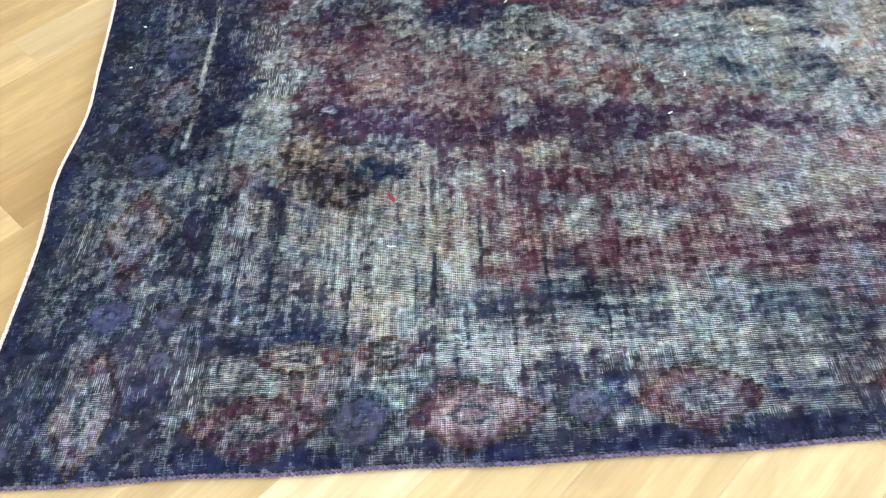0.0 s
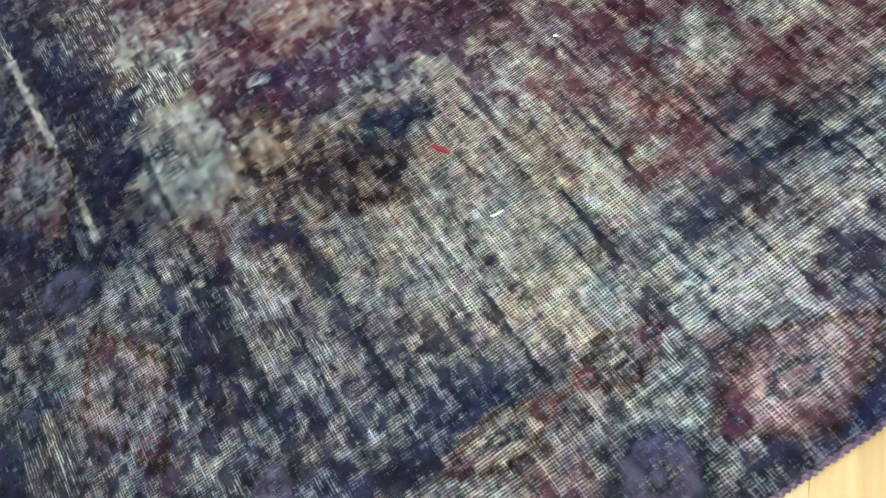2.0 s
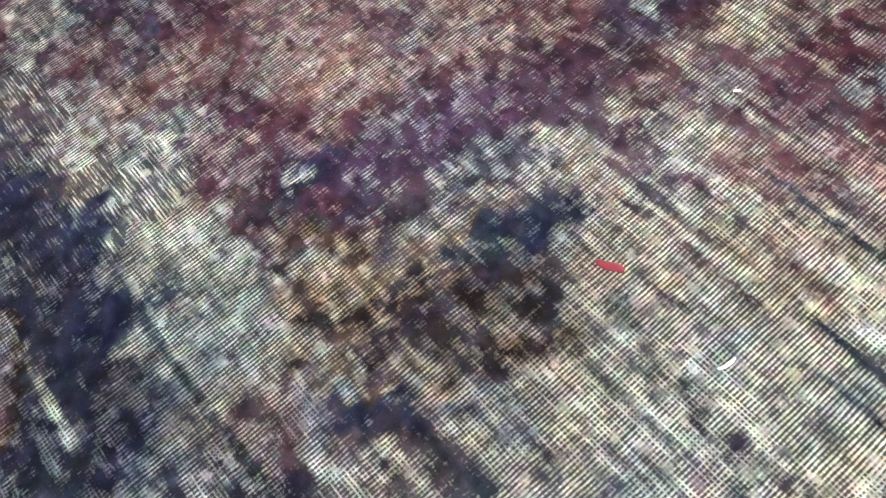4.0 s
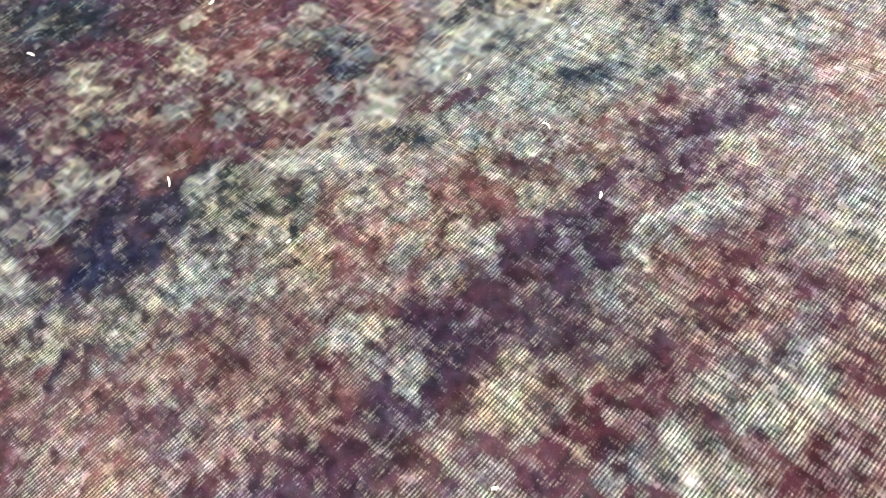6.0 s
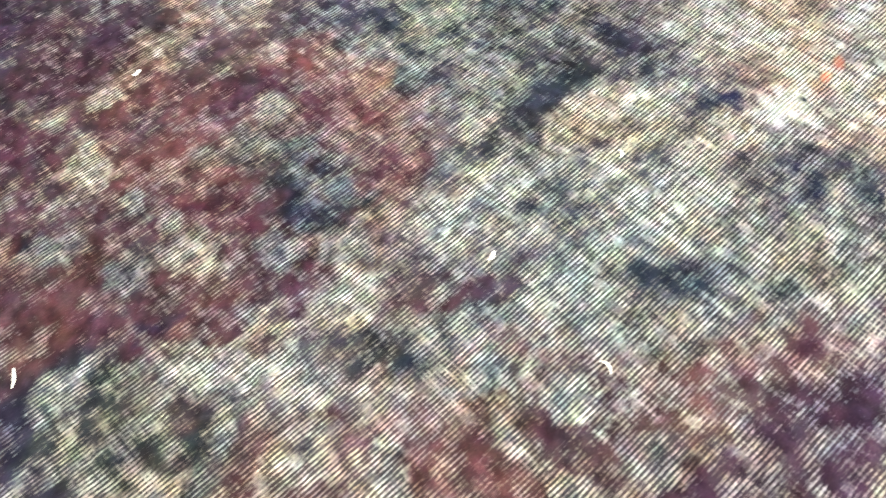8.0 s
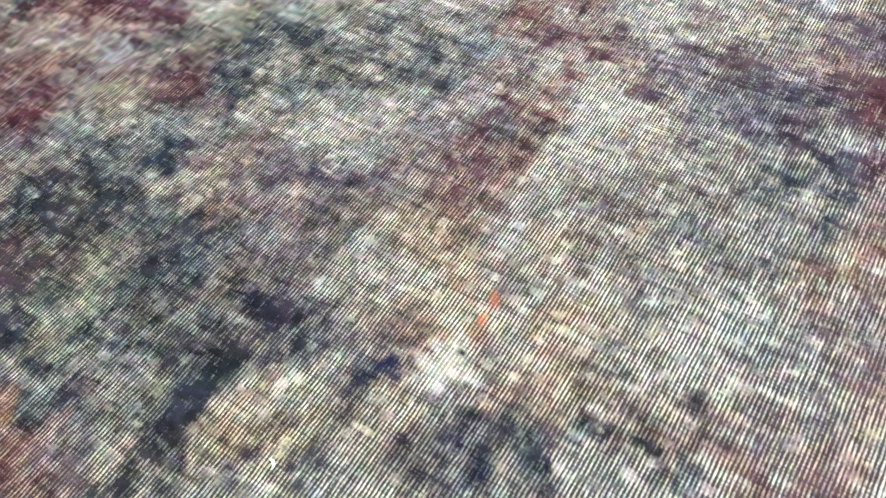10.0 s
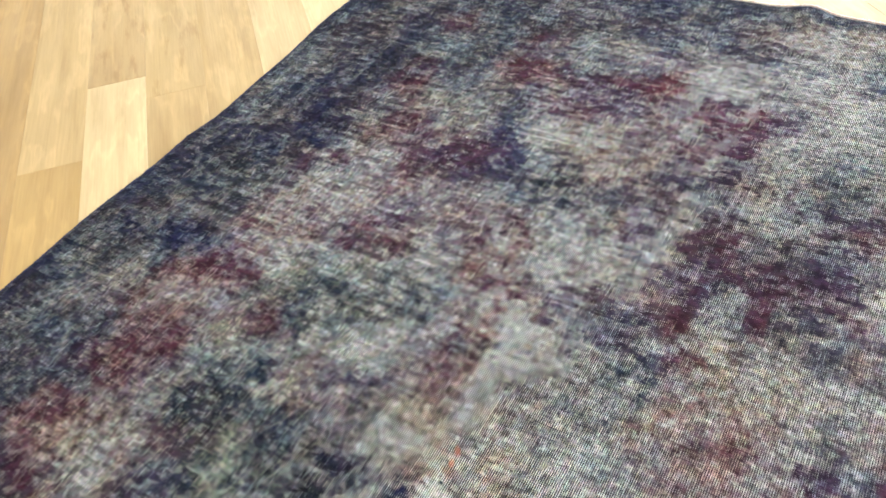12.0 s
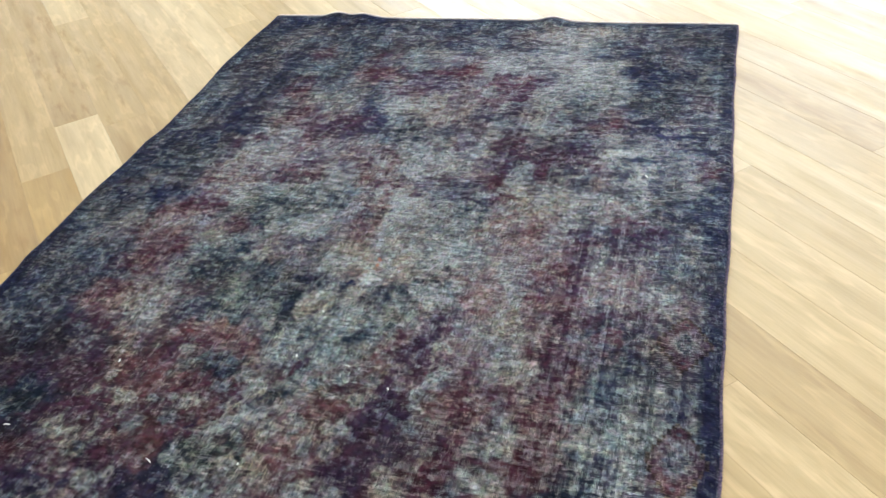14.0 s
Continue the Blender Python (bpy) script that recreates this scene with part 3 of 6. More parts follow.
dye(0.741, 0.831, 0.042, 0.020, 64, "maroon")
dye(0.561, 0.431, 0.040, 0.021, -53, "wine")
dye(1.106, 0.651, 0.034, 0.024, -71, "ink", 0.6)
dye(0.428, 0.423, 0.038, 0.022, -55, "plum")
dye(0.660, 0.734, 0.043, 0.019, -47, "maroon")
dye(0.568, 0.425, 0.037, 0.022, -55, "plum")
dye(0.254, 0.229, 0.030, 0.026, -81, "grey", 0.6)
dye(0.159, 0.425, 0.041, 0.019, -45, "navy")
dye(1.276, 0.794, 0.031, 0.026, -90, "wine", 0.8)
dye(0.313, 0.392, 0.067, 0.012, -11, "tan")
dye(0.523, 0.229, 0.039, 0.020, 79, "maroon", 0.8)
dye(1.134, 0.864, 0.035, 0.022, -76, "sand", 0.7)
dye(0.551, 0.510, 0.041, 0.019, -55, "rose")
dye(0.230, 0.482, 0.036, 0.022, 78, "pale")
dye(1.637, 0.077, 0.035, 0.022, 3, "navy")
dye(1.101, 0.161, 0.036, 0.021, -57, "wine")
dye(0.956, 0.571, 0.029, 0.027, -66, "pale", 0.7)
dye(0.976, 0.224, 0.035, 0.022, -57, "wine", 0.8)
dye(1.178, 0.788, 0.039, 0.019, -67, "wine", 0.7)
dye(0.129, 0.314, 0.036, 0.021, -44, "grey", 0.8)
dye(1.438, 0.501, 0.035, 0.021, 16, "sand", 0.6)
dye(0.628, 0.359, 0.029, 0.026, -46, "maroon", 0.6)
dye(0.688, 0.816, 0.033, 0.023, -81, "tan", 0.6)
dye(0.942, 0.899, 0.033, 0.022, -85, "wine", 0.6)
dye(0.473, 0.356, 0.036, 0.021, -51, "cream")
dye(0.397, 0.690, 0.033, 0.023, -85, "pale", 0.7)
dye(0.746, 0.222, 0.030, 0.025, 21, "wine")
dye(1.234, 0.393, 0.032, 0.023, -53, "plum", 0.7)
dye(1.199, 0.145, 0.050, 0.015, 6, "pale", 0.7)
dye(0.893, 0.413, 0.037, 0.020, -64, "pale")
dye(1.376, 0.751, 0.030, 0.024, 42, "plum")
dye(0.738, 0.489, 0.037, 0.020, -57, "tan", 0.6)
dye(1.121, 0.492, 0.028, 0.026, -4, "sand", 0.7)
dye(1.341, 0.609, 0.033, 0.022, -66, "ink")
dye(0.431, 0.690, 0.032, 0.022, -85, "plum")
dye(1.033, 0.210, 0.036, 0.020, -60, "wine")
dye(1.306, 0.170, 0.030, 0.024, -29, "pale", 0.8)
dye(0.347, 0.354, 0.035, 0.020, -14, "navy")
dye(0.048, 0.298, 0.037, 0.019, -43, "tan", 0.5)
dye(0.567, 0.064, 0.039, 0.018, -6, "navy")
dye(1.284, 0.134, 0.077, 0.009, -83, "ink", 0.8)
dye(1.078, 0.526, 0.032, 0.021, 29, "pale")
dye(0.038, 0.248, 0.036, 0.019, -18, "pale", 0.6)
dye(0.561, 0.313, 0.027, 0.026, -27, "wine")
dye(1.546, 0.414, 0.029, 0.023, -46, "plum")
dye(0.390, 0.087, 0.032, 0.021, -9, "grey")
dye(0.752, 0.086, 0.035, 0.019, -77, "pale", 0.5)
dye(0.745, 0.764, 0.030, 0.022, -54, "maroon")
dye(0.893, 0.739, 0.036, 0.018, -69, "slate", 0.6)
dye(0.635, 0.811, 0.040, 0.017, -62, "tan", 0.7)
dye(1.077, 0.992, 0.032, 0.021, -86, "navy")
dye(1.090, 0.032, 0.027, 0.024, -32, "navy")
dye(0.624, 0.301, 0.027, 0.024, -37, "maroon", 0.8)
dye(0.787, 0.594, 0.034, 0.019, -60, "olive", 0.7)
dye(0.580, 0.324, 0.040, 0.016, -79, "wine", 0.6)
dye(0.364, 0.645, 0.032, 0.020, 76, "wine", 0.7)
dye(0.321, 0.331, 0.035, 0.018, -14, "brown")
dye(0.505, 0.445, 0.030, 0.021, -59, "maroon")
dye(0.470, 0.688, 0.031, 0.021, -76, "plum")
dye(0.734, 0.030, 0.028, 0.023, -59, "navy", 0.7)
dye(0.717, 0.144, 0.041, 0.015, -78, "grey")
dye(0.323, 0.600, 0.030, 0.021, -87, "wine", 0.7)
dye(0.726, 0.472, 0.043, 0.014, -55, "rose", 0.6)
dye(0.604, 0.207, 0.039, 0.016, -78, "wine", 0.7)
dye(0.435, 0.488, 0.031, 0.020, -61, "mauve", 0.6)
dye(0.212, 0.560, 0.030, 0.021, -78, "cream", 0.7)
dye(0.515, 0.513, 0.032, 0.019, -59, "maroon", 0.7)
dye(0.934, 0.418, 0.038, 0.016, -64, "ink", 0.7)
dye(1.061, 0.864, 0.031, 0.020, 57, "wine", 0.7)
dye(0.310, 0.057, 0.028, 0.022, -18, "maroon", 0.8)
dye(0.417, 0.309, 0.030, 0.020, -51, "cream", 0.8)
dye(0.511, 0.261, 0.032, 0.019, -48, "maroon", 0.8)
dye(0.764, 0.734, 0.029, 0.021, -88, "maroon")
dye(1.072, 0.455, 0.025, 0.023, -32, "pale", 0.6)
dye(1.288, 0.573, 0.026, 0.023, -64, "cream", 0.6)
dye(0.232, 0.311, 0.028, 0.021, -61, "pale", 0.7)
dye(1.252, 0.613, 0.037, 0.016, 27, "plum", 0.7)
dye(0.468, 0.809, 0.030, 0.019, -79, "navy")
dye(0.375, 0.166, 0.029, 0.020, -41, "cream")
dye(0.297, 0.474, 0.028, 0.020, -72, "navy")
dye(0.654, 0.123, 0.026, 0.021, -67, "pale", 0.4)
dye(0.432, 0.734, 0.029, 0.019, -87, "mauve", 0.6)
dye(0.451, 0.600, 0.027, 0.020, 80, "grey")
dye(0.097, 0.048, 0.030, 0.018, -17, "mauve", 0.8)
dye(0.901, 0.692, 0.028, 0.020, -61, "slate", 0.7)
dye(0.678, 0.346, 0.030, 0.018, -49, "rose")
dye(0.641, 0.421, 0.029, 0.019, -53, "plum")
dye(0.527, 0.326, 0.026, 0.021, -56, "maroon")
dye(0.927, 0.470, 0.026, 0.021, -31, "sand", 0.8)
dye(0.857, 0.881, 0.028, 0.019, 86, "mauve")
dye(0.413, 0.271, 0.033, 0.016, -49, "tan", 0.6)
dye(1.012, 0.786, 0.030, 0.018, -73, "wine", 0.7)
dye(1.318, 0.409, 0.028, 0.019, 9, "plum", 0.8)
dye(0.644, 0.472, 0.031, 0.017, -55, "maroon", 0.7)
dye(0.681, 0.600, 0.025, 0.021, -78, "cream")
dye(0.404, 0.373, 0.024, 0.022, -87, "cream")
dye(0.908, 0.687, 0.028, 0.019, -65, "ink", 0.9)
dye(0.841, 0.714, 0.026, 0.020, 89, "olive", 0.7)
dye(0.314, 0.392, 0.061, 0.008, -42, "tan")
dye(0.602, 0.634, 0.036, 0.014, -57, "wine")
dye(0.273, 0.374, 0.042, 0.012, -42, "brown")
dye(0.710, 0.401, 0.029, 0.017, -53, "maroon", 0.8)
dye(1.093, 0.353, 0.024, 0.020, -30, "rose", 0.6)
dye(1.003, 0.999, 0.028, 0.018, 80, "cream", 0.7)
dye(0.606, 0.321, 0.042, 0.012, -51, "maroon")
dye(0.665, 0.642, 0.033, 0.015, -54, "wine")
dye(0.780, 0.596, 0.028, 0.017, -44, "pale", 0.6)
dye(1.297, 0.882, 0.026, 0.019, -83, "wine")
dye(0.494, 0.600, 0.025, 0.019, -81, "pale")
dye(0.565, 0.764, 0.032, 0.015, -48, "maroon")
dye(0.285, 0.539, 0.028, 0.017, -64, "wine", 0.8)
dye(0.613, 0.216, 0.025, 0.019, -42, "maroon", 0.7)
dye(0.363, 0.448, 0.028, 0.017, -56, "plum", 0.7)
dye(0.244, 0.473, 0.028, 0.017, 69, "pale")
dye(0.874, 0.416, 0.023, 0.021, -2, "pale")
dye(0.799, 0.531, 0.024, 0.019, -30, "pale")
dye(0.547, 0.382, 0.025, 0.019, 42, "cream", 0.8)
dye(0.291, 0.126, 0.046, 0.010, -36, "slate", 0.7)
dye(0.888, 0.801, 0.025, 0.018, -89, "ink")
dye(0.682, 0.737, 0.026, 0.017, -70, "maroon")
dye(0.097, 0.258, 0.030, 0.015, -40, "mauve", 0.6)
dye(0.972, 0.586, 0.025, 0.018, -69, "sand", 0.7)
dye(0.518, 0.321, 0.026, 0.017, -51, "maroon")
dye(0.349, 0.362, 0.036, 0.013, -43, "navy")
dye(0.794, 0.703, 0.026, 0.018, 66, "ink", 0.9)
dye(0.812, 0.825, 0.027, 0.016, 68, "rose", 0.7)
dye(0.727, 0.269, 0.029, 0.015, -80, "rose", 0.6)
dye(0.275, 0.203, 0.023, 0.019, -49, "mauve", 0.6)
dye(0.574, 0.239, 0.022, 0.020, -47, "wine")
dye(0.511, 0.551, 0.024, 0.019, -81, "cream", 0.8)
dye(0.481, 0.233, 0.023, 0.019, -47, "cream", 0.8)
dye(0.895, 0.462, 0.023, 0.019, -65, "navy")
dye(0.847, 0.636, 0.021, 0.020, -23, "slate", 0.6)
dye(0.656, 0.535, 0.033, 0.013, -43, "rose", 0.7)
dye(0.820, 0.651, 0.028, 0.015, -61, "olive", 0.7)
dye(0.177, 0.257, 0.023, 0.018, -71, "navy", 0.7)
dye(0.530, 0.780, 0.033, 0.013, -60, "grey", 0.8)
dye(1.142, 0.319, 0.024, 0.017, -46, "sand")
dye(1.138, 0.287, 0.024, 0.017, -46, "rose", 0.6)
dye(0.843, 0.814, 0.025, 0.016, 90, "mauve", 0.6)
dye(0.542, 0.350, 0.027, 0.015, -53, "pale", 0.6)
dye(1.099, 0.884, 0.024, 0.017, -90, "rose")
dye(1.120, 0.582, 0.023, 0.018, -69, "pale", 0.8)
dye(0.454, 0.270, 0.029, 0.014, -49, "rose", 0.7)
dye(0.830, 0.160, 0.027, 0.015, -79, "maroon", 0.8)
dye(0.880, 0.469, 0.023, 0.018, -54, "ink")
dye(0.581, 0.907, 0.026, 0.016, -61, "ink")
dye(0.493, 0.186, 0.025, 0.016, -10, "maroon", 0.7)
dye(0.337, 0.395, 0.035, 0.012, -51, "olive", 0.6)
dye(0.540, 0.813, 0.029, 0.014, 70, "cream", 0.7)
dye(1.102, 0.398, 0.036, 0.011, 22, "ink", 0.7)
dye(0.464, 0.694, 0.025, 0.016, -55, "plum")
dye(0.721, 0.696, 0.025, 0.016, -70, "maroon")
dye(0.447, 0.069, 0.031, 0.013, -7, "wine", 0.6)
dye(1.176, 0.721, 0.027, 0.015, -67, "wine", 0.6)
dye(0.844, 0.720, 0.022, 0.018, -85, "olive", 0.8)
dye(0.699, 0.810, 0.024, 0.016, -59, "cream", 0.8)
dye(1.248, 0.993, 0.023, 0.017, 74, "navy")
dye(0.140, 0.366, 0.029, 0.013, -44, "pale", 0.7)
dye(0.672, 0.369, 0.020, 0.019, -27, "cream")
dye(0.617, 0.604, 0.036, 0.011, -56, "pale")
dye(0.541, 0.629, 0.042, 0.009, 51, "pale")
dye(0.711, 0.314, 0.022, 0.017, 13, "cream", 0.7)
dye(0.473, 0.414, 0.020, 0.018, 83, "plum")
dye(0.469, 0.218, 0.027, 0.014, -47, "cream")
dye(0.338, 0.204, 0.023, 0.016, -45, "mauve", 0.5)
dye(0.512, 0.222, 0.025, 0.014, -47, "maroon")
dye(0.574, 0.265, 0.020, 0.018, 68, "pale")
dye(0.261, 0.330, 0.030, 0.012, -12, "navy")
dye(0.760, 0.253, 0.022, 0.016, -82, "cream", 0.8)
dye(0.609, 0.770, 0.024, 0.015, -68, "cream", 0.7)
dye(0.189, 0.322, 0.027, 0.013, 69, "navy", 0.8)
dye(0.322, 0.333, 0.031, 0.011, -42, "brown")
dye(1.169, 0.421, 0.022, 0.016, -56, "plum", 0.6)
dye(0.751, 0.631, 0.020, 0.018, -54, "slate", 0.5)
dye(0.554, 0.162, 0.021, 0.017, -38, "navy", 0.8)
dye(0.550, 0.558, 0.032, 0.011, -55, "cream")
dye(0.835, 0.457, 0.025, 0.014, -54, "olive", 0.5)
dye(0.143, 0.203, 0.024, 0.014, -41, "grey")
dye(0.356, 0.421, 0.027, 0.012, -53, "olive", 0.5)
dye(0.821, 0.509, 0.021, 0.016, -50, "pale")
dye(0.328, 0.444, 0.022, 0.015, -65, "plum", 0.7)
dye(0.408, 0.635, 0.023, 0.015, -67, "cream", 0.7)
dye(0.855, 0.626, 0.022, 0.015, -65, "ink", 0.9)
dye(1.162, 0.388, 0.021, 0.015, -54, "pale", 0.8)
dye(1.137, 0.531, 0.018, 0.018, 58, "pale")
dye(0.771, 0.726, 0.021, 0.016, -78, "maroon", 0.8)
dye(0.626, 0.678, 0.022, 0.015, -68, "pale", 0.7)
dye(0.850, 0.586, 0.019, 0.017, 77, "cream")
dye(0.478, 0.245, 0.023, 0.014, -45, "cream", 0.8)
dye(0.454, 0.652, 0.021, 0.015, -83, "navy")
dye(0.547, 0.581, 0.028, 0.012, -45, "ink", 0.5)
dye(0.546, 0.619, 0.026, 0.012, -44, "olive", 0.6)
dye(1.279, 0.355, 0.027, 0.012, -60, "ink", 0.6)
dye(0.504, 0.197, 0.020, 0.016, -31, "rose")
dye(0.476, 0.761, 0.023, 0.014, -71, "grey")
dye(0.679, 0.599, 0.022, 0.015, -46, "cream")
dye(0.496, 0.551, 0.022, 0.015, -63, "cream")
dye(0.662, 0.583, 0.024, 0.013, -59, "ink")
dye(0.497, 0.767, 0.022, 0.015, -65, "plum")
dye(0.624, 0.151, 0.019, 0.016, -71, "ink", 0.7)
dye(0.341, 0.365, 0.022, 0.014, -54, "ink")
dye(0.817, 0.397, 0.024, 0.013, -53, "ink", 0.8)
dye(0.798, 0.492, 0.023, 0.014, -54, "ink", 0.9)
dye(0.566, 0.595, 0.023, 0.013, -59, "ink", 0.6)
dye(1.117, 0.524, 0.028, 0.011, 25, "pale")
dye(0.595, 0.693, 0.020, 0.015, -81, "grey")
dye(0.479, 0.113, 0.020, 0.016, -34, "pale", 0.8)
dye(0.790, 0.563, 0.019, 0.016, -30, "slate", 0.6)
dye(0.524, 0.675, 0.022, 0.014, -52, "maroon", 0.7)
dye(0.015, 0.361, 0.023, 0.014, -61, "cream")
dye(0.512, 0.106, 0.019, 0.015, -32, "pale", 0.7)
dye(0.726, 0.644, 0.021, 0.015, -71, "wine", 0.8)
dye(0.473, 0.319, 0.023, 0.013, -50, "rose", 0.8)
dye(0.545, 0.694, 0.020, 0.014, -61, "rose")
dye(1.068, 1.040, 0.021, 0.014, 84, "navy")
dye(0.949, 0.737, 0.020, 0.015, -85, "cream", 0.6)
dye(0.391, 0.419, 0.021, 0.013, -56, "plum")
dye(0.552, 0.379, 0.023, 0.012, -53, "cream", 0.8)
dye(0.628, 0.545, 0.022, 0.012, -43, "rose")
dye(0.803, 0.528, 0.024, 0.012, -57, "cream", 0.7)
dye(0.989, 0.635, 0.018, 0.015, -67, "navy", 0.6)
dye(0.295, 0.445, 0.019, 0.014, 71, "wine")
dye(0.820, 0.744, 0.020, 0.013, 61, "slate", 0.6)
dye(0.775, 0.401, 0.023, 0.011, -53, "ink", 0.8)
dye(1.004, 0.724, 0.020, 0.013, -76, "olive", 0.7)
dye(0.765, 0.376, 0.020, 0.013, -49, "cream")
dye(0.653, 0.686, 0.021, 0.012, -62, "wine")
dye(0.677, 0.373, 0.019, 0.014, -47, "cream")
dye(0.448, 0.063, 0.019, 0.014, -28, "maroon", 0.7)
dye(0.623, 0.269, 0.018, 0.014, -33, "pale")
dye(0.645, 0.504, 0.021, 0.012, -41, "maroon", 0.8)
dye(0.668, 0.577, 0.023, 0.011, -52, "slate", 0.7)
dye(0.527, 0.429, 0.017, 0.015, 58, "grey")
dye(0.432, 0.580, 0.018, 0.014, -71, "grey")
dye(1.081, 0.560, 0.018, 0.014, -63, "ink", 0.6)
dye(0.500, 0.186, 0.018, 0.013, -41, "maroon", 0.8)
dye(0.873, 0.527, 0.017, 0.014, -61, "cream")
dye(0.817, 0.631, 0.017, 0.014, -46, "slate", 0.5)
dye(0.866, 0.404, 0.018, 0.014, -41, "cream")
dye(0.590, 0.577, 0.032, 0.007, 46, "pale")
dye(0.624, 0.818, 0.019, 0.012, -59, "olive", 0.6)
dye(0.481, 0.464, 0.019, 0.013, -57, "wine")
dye(0.269, 0.346, 0.036, 0.007, -40, "tan")
dye(0.465, 0.443, 0.020, 0.012, -56, "cream", 0.8)
dye(0.781, 0.595, 0.017, 0.013, -66, "cream", 0.7)
dye(0.646, 0.321, 0.023, 0.010, -50, "grey")
dye(0.718, 0.366, 0.019, 0.012, -84, "pale")
dye(0.680, 0.408, 0.019, 0.012, -51, "navy", 0.7)
dye(0.680, 0.683, 0.024, 0.010, -55, "ink", 0.7)
dye(0.808, 0.658, 0.019, 0.012, -58, "olive", 0.6)
dye(0.406, 0.628, 0.018, 0.013, -85, "pale")
dye(0.269, 0.327, 0.031, 0.007, -40, "navy")
dye(0.686, 0.685, 0.017, 0.013, -85, "navy")
dye(0.559, 0.223, 0.018, 0.012, -42, "ink")
dye(0.651, 0.798, 0.018, 0.013, -62, "cream", 0.7)
dye(0.668, 0.460, 0.016, 0.014, 46, "pale")
dye(0.441, 0.104, 0.020, 0.011, -39, "slate", 0.6)
dye(0.105, 0.228, 0.018, 0.012, -39, "wine", 0.8)
dye(0.599, 0.615, 0.035, 0.006, -43, "pale")
dye(0.720, 0.523, 0.020, 0.011, -52, "rose")
dye(0.138, 0.200, 0.019, 0.011, -73, "pale")
dye(0.792, 0.482, 0.017, 0.012, -30, "ink", 0.6)
dye(0.614, 0.645, 0.019, 0.011, -48, "rose")
dye(0.742, 0.692, 0.015, 0.014, 82, "maroon", 0.7)
dye(0.536, 0.606, 0.016, 0.012, -84, "ink", 0.6)
dye(0.738, 0.673, 0.018, 0.011, -58, "wine", 0.6)
dye(0.881, 0.470, 0.016, 0.013, -48, "ink")
dye(0.972, 0.763, 0.016, 0.013, 75, "ink")
dye(0.838, 0.588, 0.018, 0.011, -55, "cream", 0.8)
dye(0.539, 0.284, 0.015, 0.013, -18, "grey")
dye(0.450, 0.685, 0.016, 0.012, -65, "plum")
dye(0.643, 0.603, 0.018, 0.011, -44, "cream", 0.7)
dye(1.023, 0.751, 0.020, 0.009, -69, "ink")
dye(0.860, 0.581, 0.015, 0.013, 14, "cream", 0.8)
dye(0.783, 0.498, 0.016, 0.012, -50, "ink", 0.5)
dye(0.921, 0.423, 0.018, 0.010, -51, "ink", 0.8)
dye(0.665, 0.329, 0.020, 0.009, -51, "cream", 0.7)
dye(0.717, 0.350, 0.016, 0.012, -44, "grey")
dye(0.483, 0.601, 0.017, 0.011, -53, "pale", 0.8)
dye(0.735, 0.446, 0.016, 0.011, -30, "rose", 0.6)
dye(0.461, 0.659, 0.016, 0.011, -69, "navy")
dye(0.874, 0.349, 0.018, 0.010, -48, "wine")
dye(0.675, 0.496, 0.014, 0.012, -58, "cream")
dye(0.283, 0.432, 0.016, 0.011, -67, "brown")
dye(0.860, 0.625, 0.016, 0.011, -56, "ink")
dye(0.699, 0.660, 0.014, 0.012, 76, "navy")
dye(0.577, 0.517, 0.016, 0.011, -47, "maroon")
dye(0.597, 0.418, 0.014, 0.011, 34, "cream")
dye(0.635, 0.386, 0.013, 0.012, 4, "grey")
dye(0.903, 0.614, 0.013, 0.012, 76, "navy", 0.7)
dye(0.966, 0.628, 0.017, 0.009, -67, "plum", 0.6)
dye(0.568, 0.193, 0.014, 0.011, -43, "pale")
dye(0.712, 0.459, 0.016, 0.010, -36, "rose", 0.6)
dye(0.617, 0.513, 0.014, 0.011, -58, "pale")
dye(0.748, 0.454, 0.021, 0.007, -49, "rose", 0.8)
dye(0.710, 0.574, 0.015, 0.010, -63, "wine", 0.7)
dye(0.597, 0.338, 0.017, 0.009, -49, "cream", 0.7)
dye(0.755, 0.612, 0.017, 0.009, -60, "maroon", 0.6)
dye(0.775, 0.709, 0.015, 0.010, -50, "tan", 0.7)
dye(0.434, 0.039, 0.015, 0.010, -32, "rose", 0.8)
dye(0.706, 0.489, 0.016, 0.009, -40, "wine", 0.5)
dye(0.882, 0.373, 0.014, 0.011, -42, "pale")
dye(0.334, 0.484, 0.014, 0.011, -84, "navy")
dye(0.868, 0.587, 0.013, 0.011, -63, "cream")
dye(0.738, 0.493, 0.015, 0.010, -51, "rose", 0.7)
dye(0.784, 0.438, 0.014, 0.010, -46, "rose", 0.6)
dye(0.682, 0.712, 0.014, 0.011, -52, "grey")
dye(0.506, 0.485, 0.016, 0.009, -55, "cream", 0.8)
dye(0.796, 0.466, 0.014, 0.010, -50, "ink", 0.9)
dye(0.583, 0.493, 0.014, 0.011, -62, "cream")
dye(0.721, 0.643, 0.015, 0.010, -62, "maroon", 0.8)
dye(0.604, 0.769, 0.015, 0.009, -59, "cream", 0.8)
dye(0.476, 0.744, 0.014, 0.010, -68, "pale", 0.7)
dye(0.732, 0.418, 0.013, 0.010, -19, "maroon", 0.7)
dye(0.819, 0.405, 0.014, 0.010, -39, "ink", 0.6)
dye(0.596, 0.417, 0.014, 0.010, 42, "cream")
dye(0.528, 0.474, 0.019, 0.007, -55, "cream")
dye(0.514, 0.573, 0.016, 0.008, -43, "maroon", 0.8)
dye(0.703, 0.629, 0.014, 0.009, -60, "cream", 0.7)
